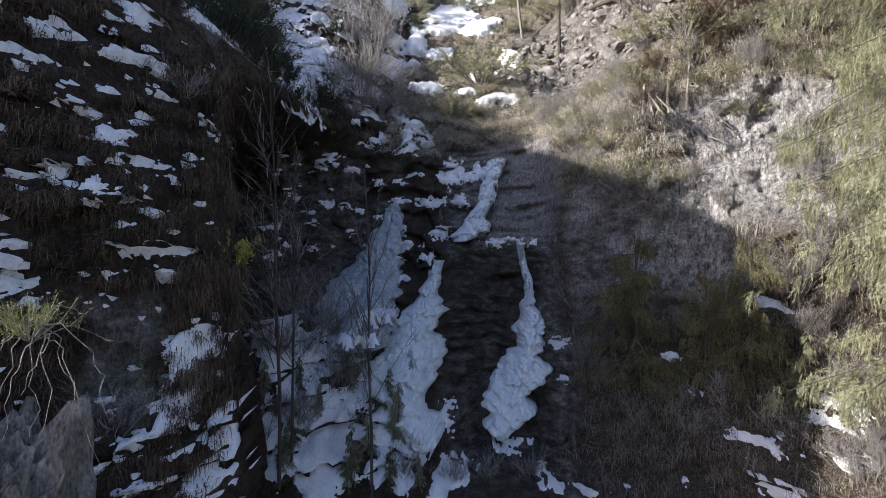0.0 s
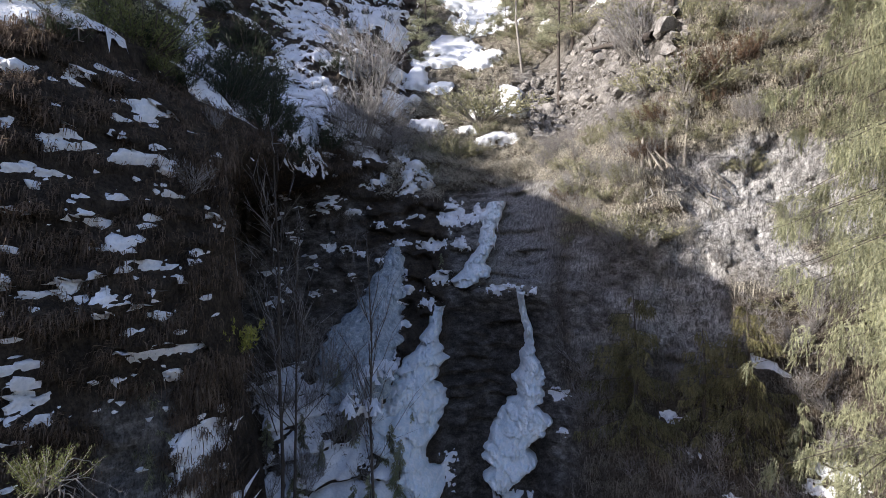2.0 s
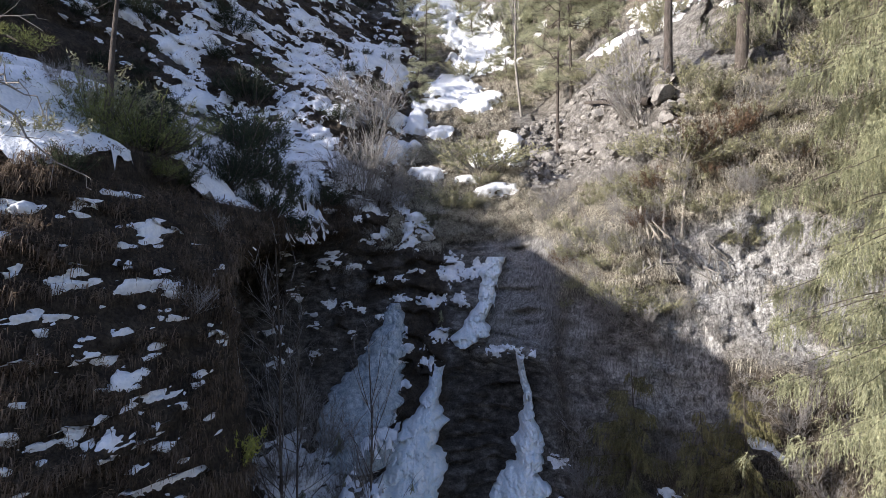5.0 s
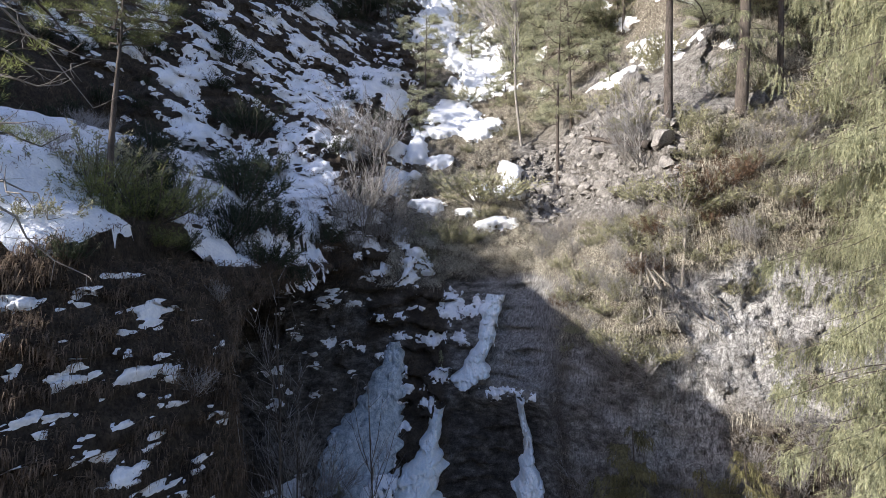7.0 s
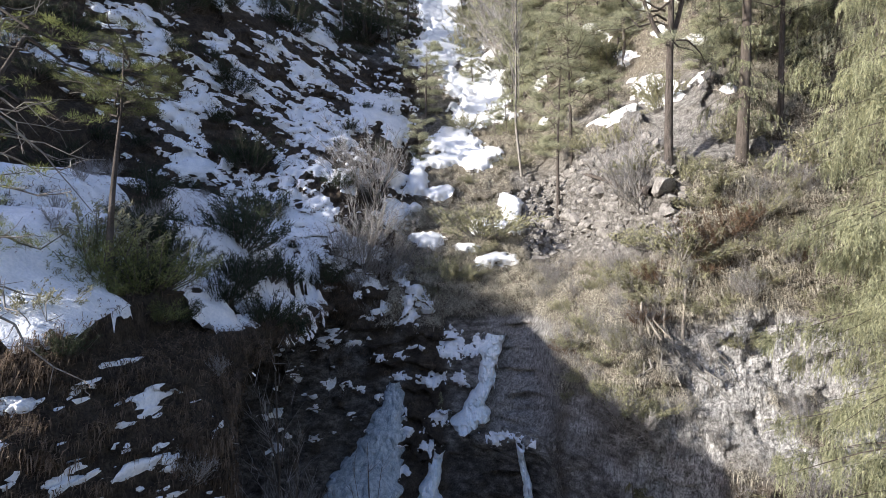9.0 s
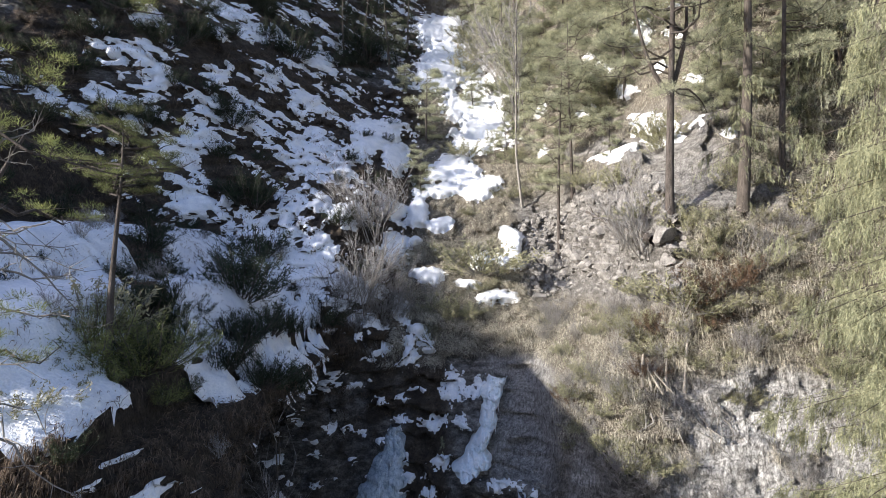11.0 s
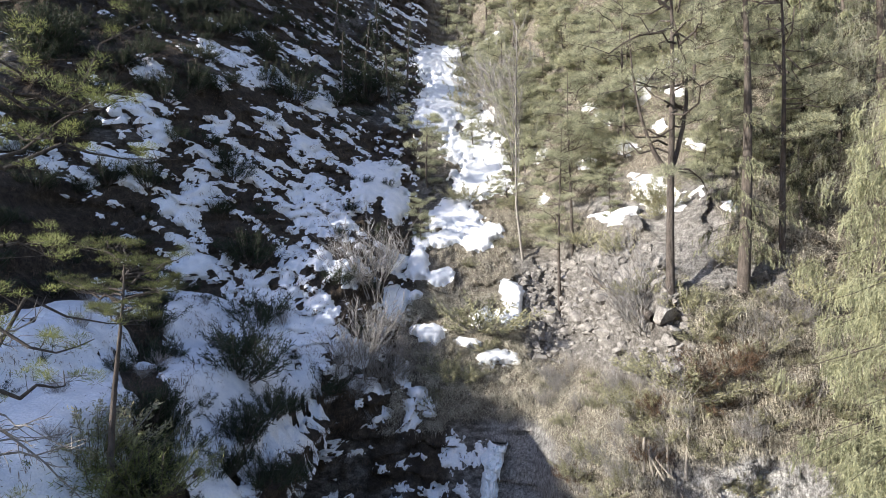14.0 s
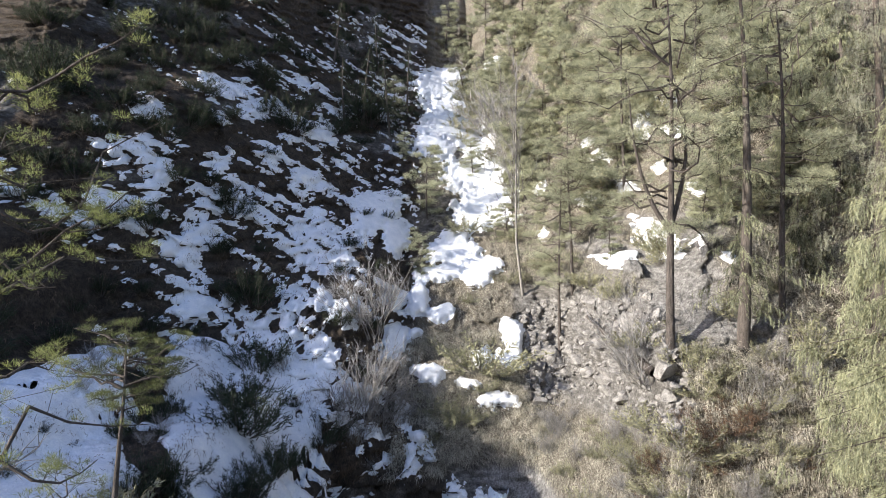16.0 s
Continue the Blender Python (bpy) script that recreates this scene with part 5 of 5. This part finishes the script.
tufts("grass_tufts", "pale dry grass on the sunny slope", sown(12500, 4, 13.5, 10.5, 26, lambda x, z: (x > 8.5) | (z > 12.3)), G, 0.36, SUNLIT_STRAW, 15, 0.15, 0.8, wide=0.012)
tufts("grass_tufts", "grey-brown grass in the shade at the foot of the slope", sown(8000, 3.4, 13, 3, 12.6, lambda x, z: ((x < 8.8) | (z < 9.6)) & ((z < 8) | (G.random(len(x)) < 0.4))), G, 0.36, PART_LIT_GRASS, 15, 0.14, 0.8, wide=0.013)
tufts("grass_tufts", "straw grass above the frozen waterfall", sown(5200, -2.4, 6.5, 14.2, 20, lambda x, z: (x < 4.4) | (z < 16.5)), G, 0.42, SUNLIT_STRAW, 18, 0.13, 0.6, wide=0.015)
tufts("grass_tufts", "dry straw grass among the upper trees", sown(8000, -1.5, 15, 19, 42), G, 0.5, SUNLIT_STRAW, 13, 0.2, 0.6, wide=0.018)
tufts("grass_tufts", "dark dead grass on the shaded wall", sown(8000, -24, -1.5, 9, 50), G, 0.42, SHADED_HAY, 12, 0.12, wide=0.022)

for k in range(52):
    i, j = G.integers(0, len(fy)), G.integers(0, len(fx))
    kind = (bare, dwarf)[k % 2][k % 4]
    size = G.uniform(0.35, 0.8) / kind.scale[0]
    copy_thing(kind, Matrix.Translation((fx[j], fy[i], fz[i, j] + 0.15)) @ Matrix.Diagonal((size, size, size, 1)))

# ---- boulders and dead wood ----
def make_boulder(rng):
    """A broken block: a ball cut flat by random planes."""
    bm = bmesh.new()
    bmesh.ops.create_icosphere(bm, subdivisions=2, radius=1)
    cuts = [(Vector(unit(rng.normal(size=3))), rng.uniform(0.35, 0.8)) for _ in range(11)]
    off = Vector(rng.uniform(-9, 9, 3))
    for v in bm.verts:
        for n, d in cuts:
            over = v.co.dot(n) - d
            if over > 0:
                v.co -= n * over
        v.co += v.co * 0.09 * noise.noise(v.co * 3 + off)
        v.co.z *= 0.8
    ob = new("boulder", bpy.data.meshes.new("boulder"))
    bm.to_mesh(ob.data)
    bm.free()
    ob.data.materials.append(STONE)
    return tagged(ob, "grey angular limestone boulder on the scree", "boulder", "boulders on the scree")


rocks = [make_boulder(np.random.default_rng(110 + k)) for k in range(5)]
spots = [(5.2, 19.0, 0.75), (6.2, 19.3, 0.6), (6.6, 18.6, 0.5), (5.9, 18.3, 0.45), (7.0, 20.2, 0.6), (7.8, 21.2, 0.7)]
for _ in range(170):
    x = wild.uniform(4.0, 8.2)
    spots.append((x, wild.uniform(16.4, 20.8) + 0.35 * (x - 4), 0.16 + 0.42 * wild.random() ** 2))
scatter(rocks, spots, R, squash=(0.8, 1.2))
rub = np.random.default_rng(115)
shapes = [np.array([v.co for v in r.data.vertices]) for r in rocks]
tri = np.array([p.vertices for p in rocks[0].data.polygons])
pv, pf = [], []
for k in range(900):
    x = rub.uniform(3.9, 8.6)
    m = put(None, x, rub.uniform(16.4, 21) + 0.35 * (x - 4), 0.07 + 0.2 * rub.random() ** 2, rub.uniform(0, 6.28), 0.03, rub.uniform(-0.5, 0.5))
    pf.append(tri + k * len(shapes[0]))
    pv.append(shapes[k % 5] @ np.array(m.to_3x3()).T + np.array(m.translation))
tagged(new("rubble", mesh_from("rubble", np.concatenate(pv), np.concatenate(pf), STONE, False)), "small broken grey stones between the boulders", "rubble", kind="stuff")
def loose(k, x, y, z, size, turn):
    s = rocks[k % 5].scale
    return copy_thing(rocks[k % 5], Matrix.Translation((x, y, z)) @ Euler((0.4 * turn, 0.3, turn)).to_matrix().to_4x4() @ Matrix.Diagonal((size / s[0], size / s[1], size / s[2], 1)))


def ledge_at(x, z):
    return float(ground_at(np.array([x]), np.array([z]))[0, 1])


tagged(loose(2, 1.4, ledge_at(1.4, 10.5) - 0.15, 10.6, 0.36, 1.0), "rounded grey boulder at the foot of the upper icefall")
for k in range(46):
    x, z = 1.6 + 2.4 * wild.random(), 10.3 + wild.uniform(0, 0.25)
    tagged(loose(k, x, ledge_at(x, z) - 0.05, z, 0.06 + 0.2 * wild.random() ** 2, k), "broken grey stone on the ledge of the fall")

logs = tagged(new("dead_branches"), "cluster of bleached broken trunks on the cliff edge", "dead wood")
for x, z, dx, h, r in ((6.7, 14.6, 0.12, 1.15, 0.07), (6.85, 14.5, 0.3, 0.9, 0.05), (6.95, 14.55, -0.05, 1.0, 0.06), (7.25, 14.5, -0.4, 0.85, 0.05), (7.4, 14.6, 0.05, 1.05, 0.06), (7.05, 14.6, 0.5, 0.9, 0.04), (7.85, 14.6, 0.2, 1.6, 0.06), (7.6, 14.5, -0.6, 0.8, 0.04)):
    a = ground_at(np.array([x]), np.array([z]), False)[0] + [0, -0.15, -0.15]
    top = a + [dx, 0.25, h]
    rod = Rods()
    rod.line([a, a * 0.6 + top * 0.4 + wild.normal(0, 0.03, 3), top - [0, 0, 0.1], top + [0.02, 0, 0]], r, r * 0.55)
    part("log", rod.data(7), DEADWOOD, logs, smooth=True)
for k in range(34):
    x, z = 6.5 + wild.uniform(0, 2.4), 14.6 - wild.uniform(0, 1.2)
    a = ground_at(np.array([x]), np.array([z]), False)[0] + [0, -0.2, 0]
    low = a + [wild.uniform(-0.6, 1.2), wild.uniform(-0.3, 0.0), -wild.uniform(-0.1, 1.5)]
    rod = Rods()
    rod.line([a, a * 0.65 + low * 0.35 + wild.normal(0, 0.12, 3), a * 0.3 + low * 0.7 + wild.normal(0, 0.12, 3), low], wild.uniform(0.012, 0.04), 0.006)
    part("branch", rod.data(5), GREY_BARK, logs, smooth=True)
fallen = tagged(new("fallen_trunk"), "dark fallen trunk lying across the top of the scree", "dead wood")
line = ground_at(np.array([6.7, 6.95, 7.15, 7.35, 7.65]), np.array([20.85, 20.3, 19.95, 19.75, 19.3]), False) + [0, -0.35, 0.25]
rod = Rods()
rod.line(line, 0.07, 0.17)
part("trunk", rod.data(8), BARK, fallen, smooth=True)
for k in range(7):
    a = line[k % 4] * 0.6 + line[k % 4 + 1] * 0.4
    c = a + [wild.uniform(-0.6, 0.3), wild.uniform(-0.5, 0), wild.uniform(-0.5, 0.7)]
    rod = Rods()
    rod.line(np.array([a, np.mean([a, c], 0) + [0.05, 0, 0.05], c]), 0.035, 0.01)
    part("branch", rod.data(5), BARK, fallen, smooth=True)

# ---- near outcrop with a dead tree ----
def make_outcrop():
    bm = bmesh.new()
    bmesh.ops.create_icosphere(bm, subdivisions=5, radius=1)
    rng = np.random.default_rng(120)
    cuts = [(Vector(unit(rng.normal(size=3) * [1, 1, 0.5])), rng.uniform(0.6, 0.9)) for _ in range(30)]
    for v in bm.verts:
        for n, d in cuts:
            over = v.co.dot(n) - d
            if over > 0:
                v.co -= n * over * 0.9
        p = v.co.copy()
        v.co *= 1 + noise.fractal(p * 3.2, 0.7, 2.1, 6) * 0.2 + noise.cell(Vector((p.x * 4, p.y * 4, p.z * 9))) * 0.035
        v.co = Vector((v.co.x * 1.25, v.co.y * 1.1, v.co.z * 3.0))
    ob = new("rock_outcrop", bpy.data.meshes.new("rock_outcrop"))
    bm.to_mesh(ob.data)
    bm.free()
    for p in ob.data.polygons:
        p.use_smooth = False
    ob.data.materials.append(SHADED_OUTCROP)
    ob.location = (-5.55, 7.6, 5.6)
    return tagged(ob, "weathered grey rock outcrop below the spur", "rock")


make_outcrop()
stub = tagged(new("dead_tree"), "stunted shrub with bare bleached hanging branches", "tree")
for k in range(12):
    a = np.array([-4.25 + wild.normal(0, 0.1), 6.4, 9.35])
    d = np.array([wild.uniform(-0.7, 0.8), wild.uniform(-0.35, 0.05), -wild.uniform(0.3, 1.35)])
    s = np.linspace(0, 1, 13)[:, None]
    rod = Rods()
    rod.line(a + d * s + np.array([wild.uniform(-0.5, 0.5), 0, 0.5]) * (s - s ** 2) + np.cumsum(wild.normal(0, 0.034, (13, 3)), 0), wild.uniform(0.005, 0.011), 0.002)
    part("branch", rod.data(5), GREY_BARK, stub, smooth=True)
# Shade is put into this shrub's needle colour, as the sun reaches it.
leafy = make_bush(np.random.default_rng(91), "green shrub on top of the near outcrop, needles darkened as in shade", SHADED_PINE, 34, 60, 0.06, 1.1, "olive_shrub", wood=GREY_BARK, width=0.3)
leafy.matrix_basis = Matrix.Translation((-4.35, 6.5, 9.2)) @ Matrix.Scale(0.6, 4)
mountain = [make_bush(np.random.default_rng(94 + k), "green mountain pine bush beside the crooked pine", FRESH_PINE, 44, 90, 0.075, 1.0, "mountain_pine", width=0.14) for k in range(2)]
for k, (x, y, z, size) in enumerate(((-7.9, 13.5, 16.7, 2.1), (-6.9, 13.7, 16.4, 1.95), (-7.4, 12.8, 16.3, 1.2), (-8.6, 14.2, 17.1, 1.5), (-6.3, 13.2, 15.8, 0.9))):
    m = Matrix.Translation((x, y, z - 0.15)) @ Euler((0, 0, k * 1.7)).to_matrix().to_4x4() @ Matrix.Diagonal((size, size, size * 0.76, 1))
    if k < 2:
        mountain[k].matrix_basis = m
    else:
        copy_thing(mountain[k % 2], m @ Matrix.Diagonal([1 / c for c in mountain[k % 2].scale] + [1]))
